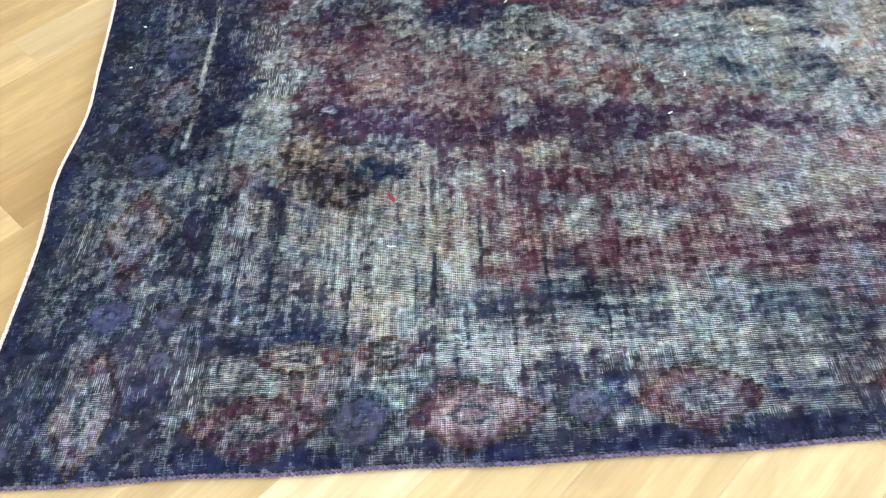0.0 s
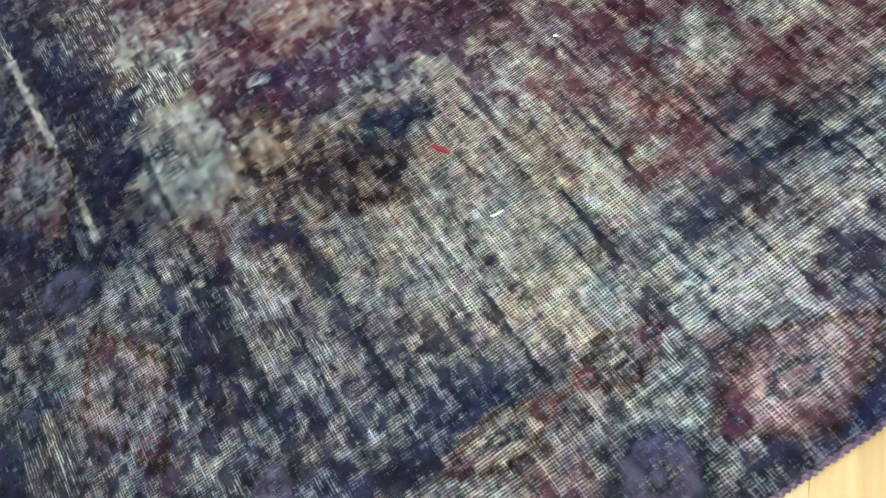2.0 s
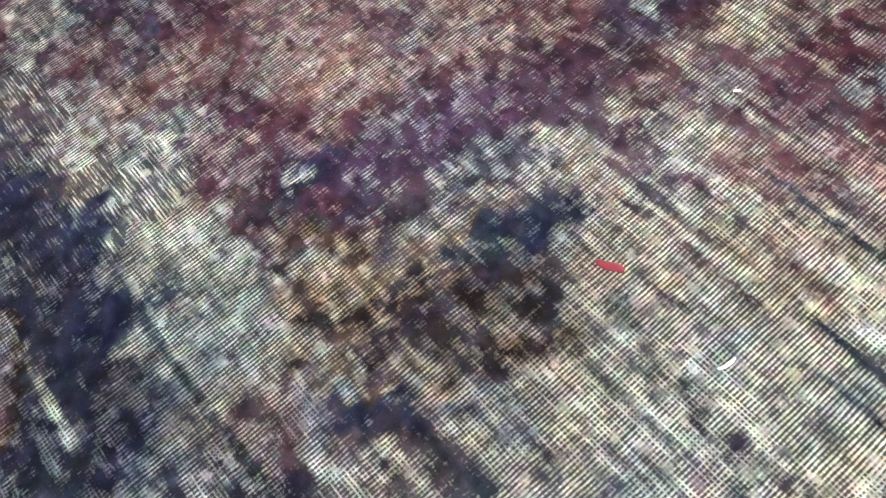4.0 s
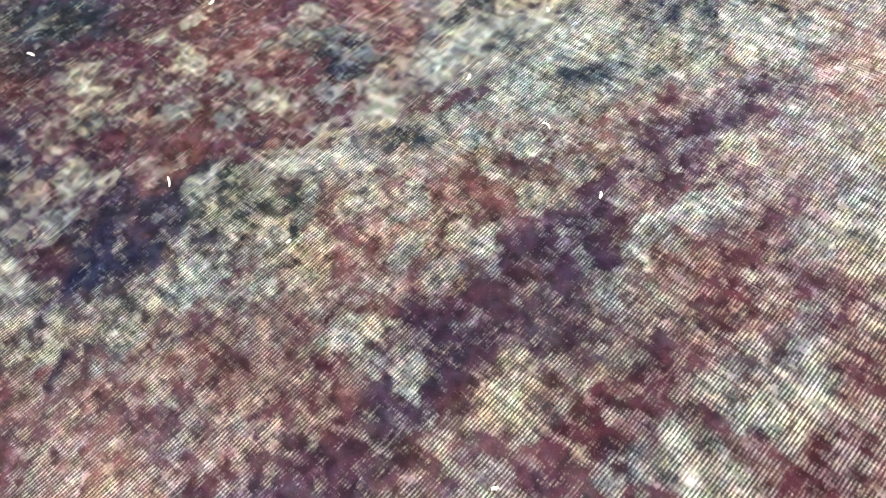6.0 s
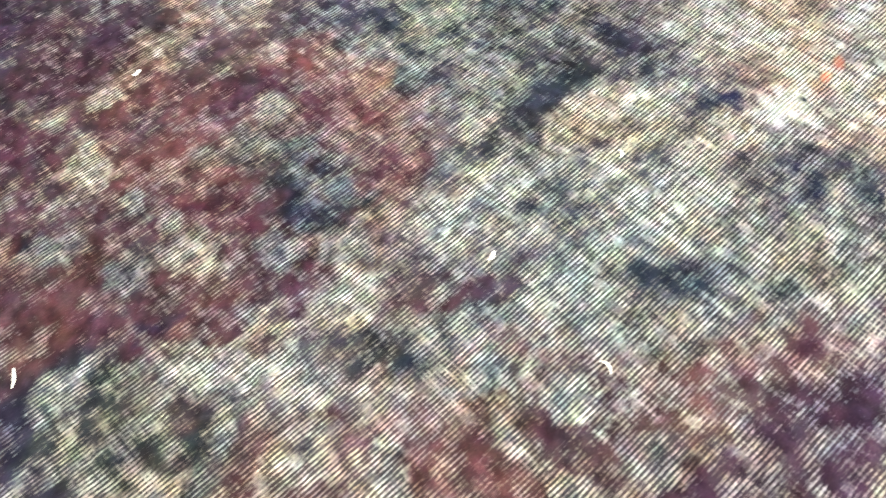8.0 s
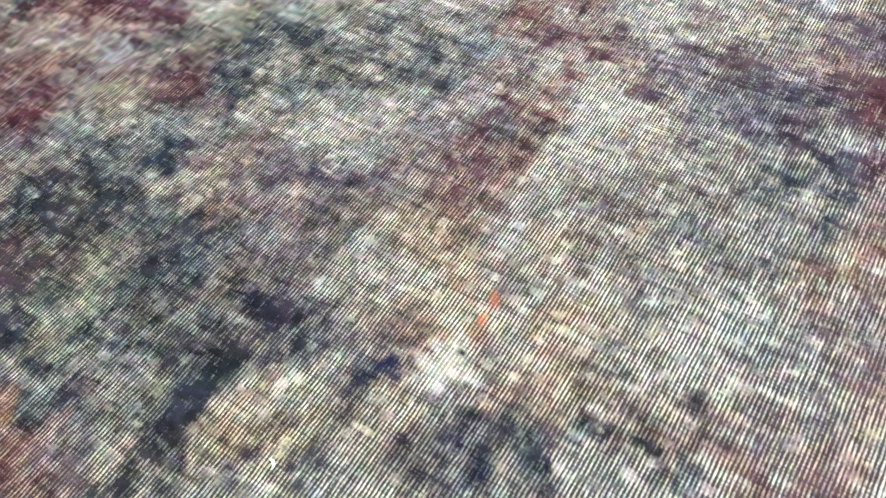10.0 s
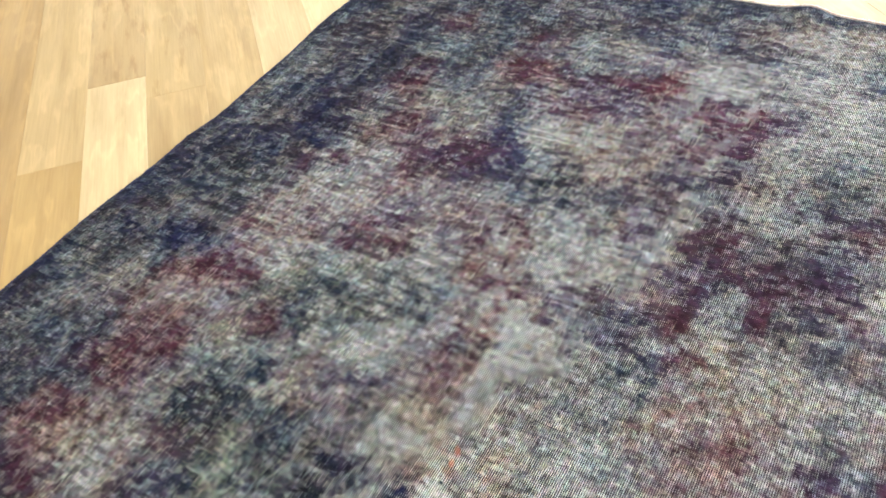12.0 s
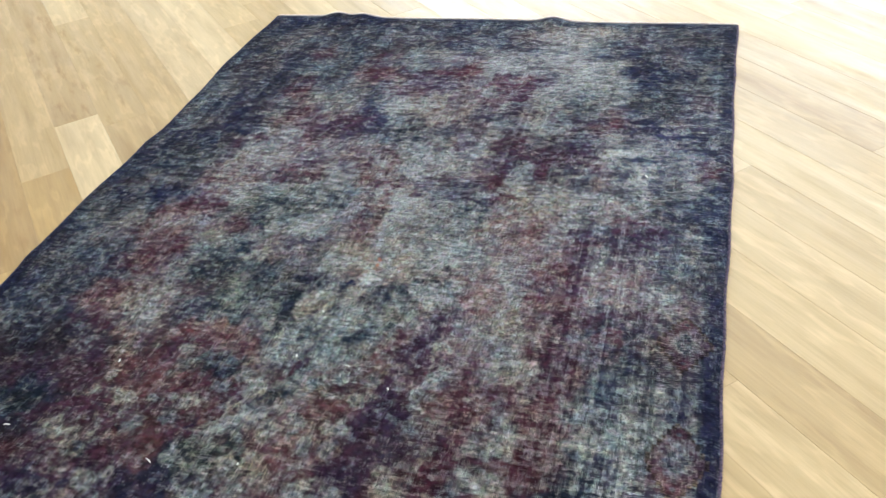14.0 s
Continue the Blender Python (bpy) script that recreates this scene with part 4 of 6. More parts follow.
dye(0.483, 0.714, 0.014, 0.010, -65, "tan", 0.6)
dye(0.926, 0.421, 0.014, 0.010, -38, "ink", 0.8)
dye(0.708, 0.498, 0.019, 0.007, -51, "wine", 0.7)
dye(0.553, 0.542, 0.016, 0.008, -42, "cream")
dye(0.882, 0.446, 0.013, 0.010, 16, "navy", 0.7)
dye(0.880, 0.472, 0.013, 0.010, -49, "navy")
dye(0.460, 0.049, 0.013, 0.010, -25, "ink", 0.7)
dye(0.594, 0.695, 0.015, 0.008, -52, "grey")
dye(0.479, 0.639, 0.015, 0.008, -52, "tan", 0.6)
dye(0.529, 0.467, 0.018, 0.007, -55, "cream")
dye(0.615, 0.463, 0.012, 0.010, -62, "cream")
dye(0.631, 0.309, 0.020, 0.006, -51, "grey")
dye(0.872, 0.417, 0.015, 0.008, -43, "pale")
dye(0.293, 0.482, 0.013, 0.009, -67, "pale")
dye(0.726, 0.558, 0.021, 0.006, -50, "wine", 0.5)
dye(0.668, 0.569, 0.017, 0.007, -44, "ink")
dye(0.676, 0.680, 0.012, 0.009, -55, "ink")
dye(0.565, 0.251, 0.014, 0.008, 28, "cream")
dye(0.400, 0.605, 0.012, 0.009, -89, "navy", 0.7)
dye(0.515, 0.417, 0.012, 0.009, -51, "ink")
dye(0.752, 0.571, 0.013, 0.008, -61, "wine", 0.7)
dye(0.519, 0.784, 0.012, 0.009, 85, "ink")
dye(0.830, 0.428, 0.013, 0.008, -44, "slate", 0.6)
dye(0.754, 0.571, 0.011, 0.009, -62, "wine", 0.7)
dye(0.817, 0.627, 0.013, 0.008, -60, "navy", 0.7)
dye(0.917, 0.391, 0.015, 0.007, -51, "ink", 0.8)
dye(0.867, 0.394, 0.012, 0.008, -51, "rose", 0.7)
dye(0.889, 0.555, 0.012, 0.008, -61, "navy")
dye(0.828, 0.374, 0.014, 0.007, -43, "rose", 0.7)
dye(0.402, 0.063, 0.010, 0.009, 39, "pale")
dye(0.586, 0.578, 0.016, 0.006, 54, "pale")
dye(0.700, 0.629, 0.012, 0.008, -77, "grey")
dye(0.691, 0.525, 0.012, 0.007, -49, "grey")
dye(1.100, 0.401, 0.019, 0.005, 19, "ink")
dye(0.625, 0.718, 0.011, 0.008, -64, "pale", 0.7)
dye(0.543, 0.765, 0.011, 0.008, -64, "cream", 0.8)
dye(0.563, 0.658, 0.010, 0.009, -86, "ink", 0.6)
dye(0.643, 0.590, 0.015, 0.006, -52, "navy", 0.5)
dye(0.739, 0.740, 0.011, 0.008, -77, "pale")
dye(0.678, 0.467, 0.010, 0.008, -9, "pale", 0.8)
dye(0.885, 0.549, 0.010, 0.008, -17, "navy", 0.7)
dye(0.885, 0.559, 0.012, 0.007, -48, "navy")
dye(0.914, 0.395, 0.011, 0.007, -37, "ink", 0.8)
dye(0.640, 0.318, 0.011, 0.007, -48, "ink")
dye(0.592, 0.636, 0.011, 0.007, -50, "wine")
dye(0.531, 0.427, 0.012, 0.006, -52, "pale")
dye(0.688, 0.528, 0.011, 0.007, -42, "pale")
dye(1.243, 0.133, 0.010, 0.007, -1, "white")
dye(0.618, 0.673, 0.009, 0.008, -88, "pale", 0.8)
dye(0.841, 0.378, 0.010, 0.007, -28, "pale")
dye(0.714, 0.732, 0.010, 0.007, -68, "pale", 0.8)
dye(0.697, 0.654, 0.009, 0.008, 69, "ink")
dye(1.251, 0.141, 0.011, 0.007, 3, "white")
dye(0.579, 0.733, 0.010, 0.007, 72, "grey")
dye(0.687, 0.707, 0.010, 0.007, -70, "pale", 0.6)
dye(0.883, 0.453, 0.009, 0.008, -5, "ink", 0.7)
dye(1.054, 0.401, 0.009, 0.008, -10, "ink", 0.7)
dye(0.684, 0.412, 0.014, 0.005, -39, "wine")
dye(0.800, 0.386, 0.009, 0.007, -41, "wine")
dye(0.669, 0.498, 0.008, 0.007, -22, "pale", 0.7)
dye(0.864, 0.396, 0.009, 0.006, -37, "rose", 0.7)
dye(1.148, 0.539, 0.009, 0.007, -63, "white", 0.7)
dye(0.679, 0.634, 0.009, 0.006, -62, "grey")
dye(0.614, 0.517, 0.008, 0.006, -42, "cream")
dye(0.592, 0.545, 0.008, 0.006, -42, "cream", 0.7)
dye(0.599, 0.651, 0.008, 0.006, 78, "navy", 0.7)
dye(0.581, 0.687, 0.008, 0.006, -53, "navy")
dye(0.546, 0.578, 0.007, 0.005, -55, "cream", 0.7)
dye(0.429, 0.100, 0.007, 0.004, -36, "cream")
dye(0.612, 0.500, 0.006, 0.004, -48, "ink", 0.6)
dye(0.773, 0.471, 0.005, 0.004, -39, "pale")

# patches read across the middle of the field
dye(0.561, 0.595, 0.045, 0.031, 58, "olive", 0.8)
dye(0.572, 0.573, 0.016, 0.014, -64, "ink", 0.8)
dye(0.616, 0.580, 0.017, 0.011, 51, "cream", 0.6)
dye(0.567, 0.633, 0.023, 0.013, 57, "olive", 0.6)
dye(0.645, 0.555, 0.029, 0.021, -80, "tan", 0.6)
dye(0.648, 0.515, 0.028, 0.017, -85, "rose", 0.6)
dye(0.566, 0.500, 0.042, 0.016, -67, "maroon", 0.8)
dye(0.528, 0.534, 0.020, 0.012, -48, "maroon", 0.6)
dye(0.631, 0.483, 0.020, 0.013, -83, "maroon", 0.6)
dye(0.646, 0.424, 0.023, 0.016, -52, "plum", 0.9)
dye(0.652, 0.396, 0.016, 0.011, -36, "navy", 0.7)
dye(0.690, 0.376, 0.011, 0.011, 52, "pale", 0.9)
dye(0.607, 0.417, 0.015, 0.007, -66, "pale", 0.8)
dye(0.757, 0.410, 0.012, 0.010, -16, "plum", 0.7)
dye(0.463, 0.665, 0.034, 0.019, 67, "navy", 0.8)
dye(0.468, 0.714, 0.022, 0.016, -70, "plum", 0.8)
dye(0.496, 0.612, 0.019, 0.011, -52, "pale", 0.7)
dye(0.415, 0.629, 0.016, 0.011, -65, "cream", 0.7)
dye(0.417, 0.678, 0.018, 0.012, -69, "grey", 0.6)
dye(0.590, 0.932, 0.038, 0.018, -18, "ink", 0.9)
dye(0.830, 0.626, 0.022, 0.010, -17, "slate", 0.8)
dye(0.804, 0.674, 0.019, 0.014, -54, "slate", 0.7)
dye(0.931, 0.515, 0.018, 0.015, 68, "pale", 0.9)
dye(0.806, 0.522, 0.038, 0.021, -29, "pale", 0.7)
dye(0.803, 0.485, 0.013, 0.012, 53, "ink", 0.6)
dye(0.682, 0.731, 0.017, 0.016, -53, "olive", 0.7)
dye(0.671, 0.768, 0.028, 0.023, -11, "maroon", 0.7)
dye(0.586, 0.776, 0.025, 0.019, -72, "maroon", 0.7)
dye(0.573, 0.806, 0.029, 0.013, -78, "sand", 0.5)
dye(0.578, 0.693, 0.032, 0.017, -52, "maroon", 0.7)
dye(0.672, 0.673, 0.022, 0.014, -53, "wine", 0.6)
dye(0.523, 0.913, 0.030, 0.020, -77, "maroon", 0.6)
dye(0.610, 0.665, 0.028, 0.011, -49, "wine", 0.6)
dye(0.714, 0.407, 0.015, 0.013, -67, "rose", 0.5)
dye(1.019, 0.447, 0.085, 0.067, 27, "grey", 0.8)
dye(0.984, 0.423, 0.058, 0.032, -79, "pale", 0.6)
dye(1.158, 0.310, 0.030, 0.021, -79, "cream", 0.9)
dye(0.843, 0.519, 0.028, 0.020, -85, "pale", 0.7)
dye(0.755, 0.582, 0.035, 0.018, -80, "pale", 0.6)
dye(0.638, 0.568, 0.030, 0.021, -90, "pale", 0.7)
dye(1.279, 0.567, 0.041, 0.025, -86, "pale", 0.7)
dye(1.394, 0.529, 0.032, 0.024, 89, "sand", 0.6)
dye(1.319, 0.191, 0.022, 0.015, -77, "white", 0.8)
dye(1.244, 0.151, 0.017, 0.015, -61, "pale", 0.7)
dye(1.069, 0.746, 0.055, 0.031, -86, "ink", 0.7)
dye(1.102, 0.666, 0.045, 0.031, 89, "slate", 0.7)
dye(0.919, 0.771, 0.039, 0.028, 81, "ink", 0.7)
dye(0.860, 0.680, 0.035, 0.022, -86, "ink", 0.5)
dye(1.064, 0.984, 0.034, 0.020, 88, "navy", 0.8)
dye(1.035, 0.914, 0.052, 0.025, -85, "wine", 0.9)
dye(0.791, 0.916, 0.044, 0.029, 68, "maroon", 0.9)
dye(0.763, 0.825, 0.063, 0.035, 45, "sand", 0.6)
dye(0.693, 0.696, 0.040, 0.022, -83, "ink", 0.7)
dye(0.732, 0.738, 0.050, 0.017, -78, "wine", 0.8)
dye(1.618, 0.560, 0.064, 0.025, -84, "wine", 0.9)
dye(1.563, 0.430, 0.043, 0.032, -88, "wine", 0.9)
dye(1.319, 0.394, 0.079, 0.027, 14, "plum", 0.8)
dye(1.377, 0.068, 0.044, 0.031, -74, "navy", 0.9)
dye(1.610, 0.172, 0.057, 0.040, 4, "navy", 0.6)
dye(1.043, 0.221, 0.061, 0.022, 9, "plum", 0.9)
dye(0.883, 0.200, 0.039, 0.013, -75, "plum", 0.9)
dye(0.937, 0.158, 0.032, 0.025, -0, "rose", 0.8)
dye(0.767, 0.409, 0.043, 0.013, 20, "plum", 0.9)
dye(0.683, 0.401, 0.042, 0.026, 23, "plum", 0.9)
dye(0.592, 0.395, 0.036, 0.029, -86, "plum", 0.9)
dye(0.689, 0.317, 0.037, 0.036, 52, "wine", 0.8)
dye(0.777, 0.222, 0.069, 0.013, 12, "plum", 0.8)
dye(0.944, 0.081, 0.020, 0.017, -21, "pale", 0.7)
dye(0.641, 0.250, 0.016, 0.015, -66, "pale", 0.8)
dye(0.866, 0.331, 0.037, 0.021, -77, "rose", 0.6)
dye(0.887, 0.459, 0.021, 0.012, -79, "ink", 0.9)
dye(0.526, 0.911, 0.043, 0.025, 88, "ink", 0.8)
dye(0.607, 0.905, 0.037, 0.022, 83, "ink", 0.8)
dye(0.463, 0.847, 0.045, 0.019, -81, "plum", 0.8)
dye(0.549, 0.776, 0.039, 0.019, -82, "cream", 0.6)
dye(0.589, 0.585, 0.026, 0.020, 83, "ink", 0.7)
dye(1.033, 0.149, 0.059, 0.023, 6, "plum", 0.6)
dye(1.268, 0.797, 0.079, 0.055, 83, "mauve", 0.6)
dye(1.209, 0.595, 0.060, 0.042, -89, "sand", 0.5)
dye(1.491, 0.309, 0.060, 0.051, -85, "grey", 0.6)
dye(1.748, 0.343, 0.090, 0.052, -85, "grey", 0.6)
dye(1.472, 0.741, 0.093, 0.045, -86, "slate", 0.6)
dye(0.904, 0.341, 0.065, 0.031, 16, "rose", 0.4)
dye(0.740, 0.068, 0.047, 0.030, -1, "grey", 0.5)
dye(0.823, 0.679, 0.026, 0.014, -83, "grey", 0.8)
dye(0.957, 0.730, 0.025, 0.016, 90, "grey", 0.8)
# patches near the corner and round the brown motif
dye(0.534, 0.326, 0.045, 0.022, -9, "wine", 0.8)
dye(0.616, 0.305, 0.033, 0.014, -8, "wine", 0.8)
dye(0.590, 0.227, 0.049, 0.015, -8, "wine", 0.8)
dye(0.509, 0.224, 0.020, 0.016, 84, "wine", 0.7)
dye(0.702, 0.254, 0.031, 0.016, -6, "wine", 0.7)
dye(0.769, 0.188, 0.029, 0.022, 8, "wine", 0.8)
dye(0.802, 0.225, 0.018, 0.012, 61, "plum", 0.7)
dye(0.577, 0.162, 0.032, 0.016, -6, "ink", 0.8)
dye(0.638, 0.167, 0.024, 0.012, -5, "slate", 0.6)
dye(0.480, 0.194, 0.016, 0.012, -9, "maroon", 0.7)
dye(0.158, 0.628, 0.065, 0.025, -80, "navy", 0.8)
dye(0.162, 0.476, 0.045, 0.018, -79, "navy", 0.9)
dye(0.176, 0.269, 0.058, 0.017, -81, "navy", 0.8)
dye(0.061, 0.635, 0.069, 0.039, -69, "ink", 0.7)
dye(0.019, 0.451, 0.033, 0.022, -42, "navy", 0.8)
dye(0.108, 0.256, 0.027, 0.019, -47, "mauve", 0.6)
dye(0.129, 0.205, 0.014, 0.009, -65, "pale", 0.9)
dye(0.029, 0.297, 0.050, 0.030, -61, "grey", 0.5)
dye(0.069, 0.543, 0.048, 0.033, -47, "mauve", 0.6)
dye(0.130, 0.379, 0.033, 0.017, -15, "pale", 0.8)
dye(0.007, 0.364, 0.027, 0.014, -18, "grey", 0.7)
dye(0.222, 0.475, 0.072, 0.023, -84, "pale", 0.8)
dye(0.212, 0.257, 0.043, 0.015, -82, "pale", 0.6)
dye(0.379, 0.174, 0.032, 0.027, -25, "cream", 0.7)
dye(0.279, 0.285, 0.036, 0.029, -54, "grey", 0.6)
dye(0.480, 0.102, 0.029, 0.019, -6, "pale", 0.8)
dye(0.860, 0.490, 0.030, 0.025, 6, "navy", 0.7)
dye(0.675, 0.119, 0.046, 0.015, -6, "pale", 0.6)
dye(0.567, 0.014, 0.026, 0.009, -5, "navy", 0.8)
dye(0.610, 0.065, 0.036, 0.007, -6, "ink", 0.6)
dye(0.634, 0.022, 0.026, 0.013, -2, "plum", 0.5)
dye(0.262, 0.052, 0.034, 0.018, -10, "plum", 0.4)
dye(0.473, 0.423, 0.068, 0.015, -10, "plum", 0.7)
dye(0.347, 0.473, 0.040, 0.017, -12, "plum", 0.7)
dye(0.404, 0.417, 0.026, 0.020, -56, "plum", 0.8)
dye(0.455, 0.416, 0.017, 0.011, -22, "plum", 0.8)
dye(0.334, 0.486, 0.013, 0.009, -62, "navy", 0.8)
dye(0.383, 0.470, 0.010, 0.008, -70, "ink", 0.6)
dye(0.373, 0.439, 0.016, 0.006, -51, "slate", 0.7)
dye(0.295, 0.675, 0.030, 0.020, 86, "plum", 0.8)
dye(0.365, 0.658, 0.017, 0.010, -65, "brown", 0.6)
dye(0.276, 0.627, 0.018, 0.011, -66, "ink", 0.7)
dye(0.293, 0.649, 0.017, 0.007, 65, "petal", 0.7)
dye(0.223, 0.491, 0.032, 0.020, -58, "pale", 0.8)
dye(0.234, 0.567, 0.023, 0.009, -53, "rose", 0.7)
dye(0.320, 0.453, 0.024, 0.018, -64, "plum", 0.8)
dye(0.294, 0.444, 0.015, 0.011, -62, "wine", 0.8)
dye(0.254, 0.430, 0.009, 0.008, -90, "wine", 0.7)
dye(0.332, 0.429, 0.014, 0.007, -52, "slate", 0.6)
dye(0.274, 0.464, 0.013, 0.010, 77, "ink", 0.7)
dye(0.323, 0.400, 0.031, 0.006, -31, "tan", 0.8)
dye(0.342, 0.361, 0.024, 0.008, -35, "ink", 0.8)
dye(0.304, 0.377, 0.016, 0.006, -49, "brown", 0.8)
dye(0.270, 0.393, 0.021, 0.008, -40, "brown", 0.8)
dye(0.322, 0.340, 0.020, 0.010, -32, "brown", 0.8)
dye(0.261, 0.368, 0.025, 0.006, -37, "tan", 0.9)
dye(0.406, 0.372, 0.022, 0.018, -55, "sand", 0.8)
dye(0.456, 0.367, 0.022, 0.016, -51, "sand", 0.7)
dye(0.465, 0.336, 0.023, 0.015, -78, "rose", 0.6)
dye(0.396, 0.285, 0.017, 0.011, -46, "cream", 0.7)
dye(0.356, 0.312, 0.015, 0.011, -48, "grey", 0.6)
dye(0.524, 0.328, 0.013, 0.013, 5, "wine", 0.8)
dye(0.507, 0.303, 0.017, 0.007, -89, "wine", 0.8)
dye(0.475, 0.308, 0.016, 0.006, -67, "maroon", 0.8)
dye(0.557, 0.306, 0.014, 0.010, -86, "plum", 0.7)
dye(0.525, 0.251, 0.018, 0.014, 22, "wine", 0.7)
dye(0.539, 0.377, 0.015, 0.015, -44, "cream", 0.7)
dye(0.584, 0.354, 0.015, 0.009, -50, "pale", 0.7)
dye(0.545, 0.344, 0.011, 0.004, -50, "ink", 0.8)
dye(0.519, 0.415, 0.012, 0.011, 72, "ink", 0.7)
dye(0.566, 0.412, 0.019, 0.012, -53, "plum", 0.8)
dye(0.432, 0.264, 0.013, 0.005, -83, "wine", 0.7)
dye(0.477, 0.249, 0.013, 0.007, 87, "cream", 0.7)
dye(0.474, 0.217, 0.014, 0.007, 88, "cream", 0.7)
dye(0.442, 0.205, 0.013, 0.010, -65, "cream", 0.6)
dye(0.400, 0.265, 0.011, 0.003, -80, "ink", 0.7)
dye(0.177, 0.465, 0.025, 0.015, -58, "navy", 0.8)
dye(0.262, 0.344, 0.015, 0.006, -47, "ink", 0.8)
dye(0.213, 0.395, 0.014, 0.006, -49, "pale", 0.7)
dye(0.060, 0.290, 0.050, 0.030, 90, "grey", 0.5)
dye(0.075, 0.330, 0.040, 0.030, 80, "grey", 0.5)
dye(0.130, 0.300, 0.030, 0.020, 90, "sand", 0.5)

# the dark band that runs along the field, and the shorter ones beside it
for y0, slope, half, x0, x1, tone, k in ((0.474, -0.095, 0.021, 0.30, 0.92, "plum", 0.90), (0.372, -0.085, 0.017, 0.50, 0.86, "wine", 0.6), (0.268, -0.075, 0.014, 0.56, 0.90, "wine", 0.6)):
    off = np.abs(gy + 0.45 * warp_y - y0 - slope * gx) / half
    lay(k * (1 - step(off, 0.55, 1.35)) * step(gx, x0, x0 + 0.06) * (1 - step(gx, x1 - 0.12, x1)), tone)

off = np.abs(gy + 0.5 * warp_y - 0.528) / 0.020
wear += 0.13 * (1 - step(off, 0.3, 1.4)) * step(gx, 0.55, 0.65) * (1 - step(gx, 1.05, 1.2))

# flecks of single knots, and the darker border at the end
for seed, cell, tone, k in ((81, 0.0105, "ink", 0.16), (82, 0.0090, "cream", 0.2), (83, 0.0100, "plum", 0.15), (84, 0.0085, "pale", 0.2)):
    lay(k * step(even(vnoise(cell, 1.15 * cell, seed)), 0.70, 0.90), tone)
lay(0.24 * (1 - step(gx, 0.15, 0.22)), "navy")
# wear shifted to tone round places; the first two paint in view-dependent pile shading
for bx, by, br, k in ((0.52, 0.78, 0.20, 0.20), (0.76, 0.84, 0.16, 0.18), (0.14, 0.36, 0.10, 0.10), (0.20, 0.30, 0.10, 0.06), (0.785, 0.562, 0.060, 0.17), (0.850, 0.425, 0.045, -0.12), (0.390, 0.495, 0.075, -0.20), (0.570, 0.590, 0.080, -0.06),
                      (0.100, 0.290, 0.060, 0.08), (0.590, 0.206, 0.050, 0.10), (0.505, 0.111, 0.050, -0.10), (0.276, 0.297, 0.050, 0.06), (0.430, 0.290, 0.05, 0.07),
                      (1.040, 0.270, 0.09, -0.08), (1.235, 0.210, 0.10, -0.08), (0.950, 0.147, 0.07, -0.10), (0.660, 0.470, 0.04, 0.06)):
    wear -= k * np.exp(-((gx - bx) ** 2 + (gy - by) ** 2) / br ** 2)


def dab(x, y, a, b, turn, tone, strength=0.95):
    """A small clear mark."""
    s = window_of(x, y, 2 * max(a, b))
    dx, dy = gx[s] + 0.10 * warp_x[s] - x, gy[s] + 0.10 * warp_y[s] - y
    q, n = math.cos(radians(turn)), math.sin(radians(turn))
    m = strength * (1 - step(np.hypot((dx * q + dy * n) / a, (dy * q - dx * n) / b), 0.5, 1.2))
    cc, ff, ww = TONES[tone]
    pile[s] += (np.array(cc) - pile[s]) * m[..., None]
    bare[s] += (np.array(ff) - bare[s]) * m[..., None]
    wear[s] += (ww - wear[s]) * m


# the white star-shaped mark with its orange tail
STAR = [(0.913, 0.520, 0.014, 0.006, 10, "white"), (0.905, 0.527, 0.008, 0.004, 60, "white"), (0.910, 0.512, 0.008, 0.004, 120, "white"),
        (0.918, 0.529, 0.006, 0.003, 70, "white"), (0.924, 0.515, 0.006, 0.003, 150, "pale"), (0.921, 0.519, 0.003, 0.003, 0, "ink"),
        (0.893, 0.525, 0.007, 0.003, 20, "cream"), (0.884, 0.528, 0.004, 0.003, 0, "tan"), (0.934, 0.519, 0.005, 0.003, 0, "sand"),
        (0.943, 0.518, 0.006, 0.003, 10, "orange"), (0.958, 0.520, 0.006, 0.003, 30, "orange"), (0.961, 0.537, 0.004, 0.003, 0, "cream"),
        (0.889, 0.556, 0.011, 0.007, 40, "slate"), (0.575, 0.268, 0.007, 0.005, 30, "white"), (0.566, 0.257, 0.009, 0.005, 60, "pale")]
for x, y, a_, b_, turn, tone in STAR:
    big = 1.35 if tone == "white" and x > 0.8 else 1.0
    dab(x, y, big * a_, big * b_, turn, tone, 1.0)

# pale outline of the leafy motif
for x, y, turn in ((0.594, 0.634, -63), (0.606, 0.621, -40), (0.619, 0.616, 0), (0.630, 0.613, -35), (0.640, 0.607, -30)):
    dab(x, y, 0.010, 0.0035, turn, "cream", 0.85)

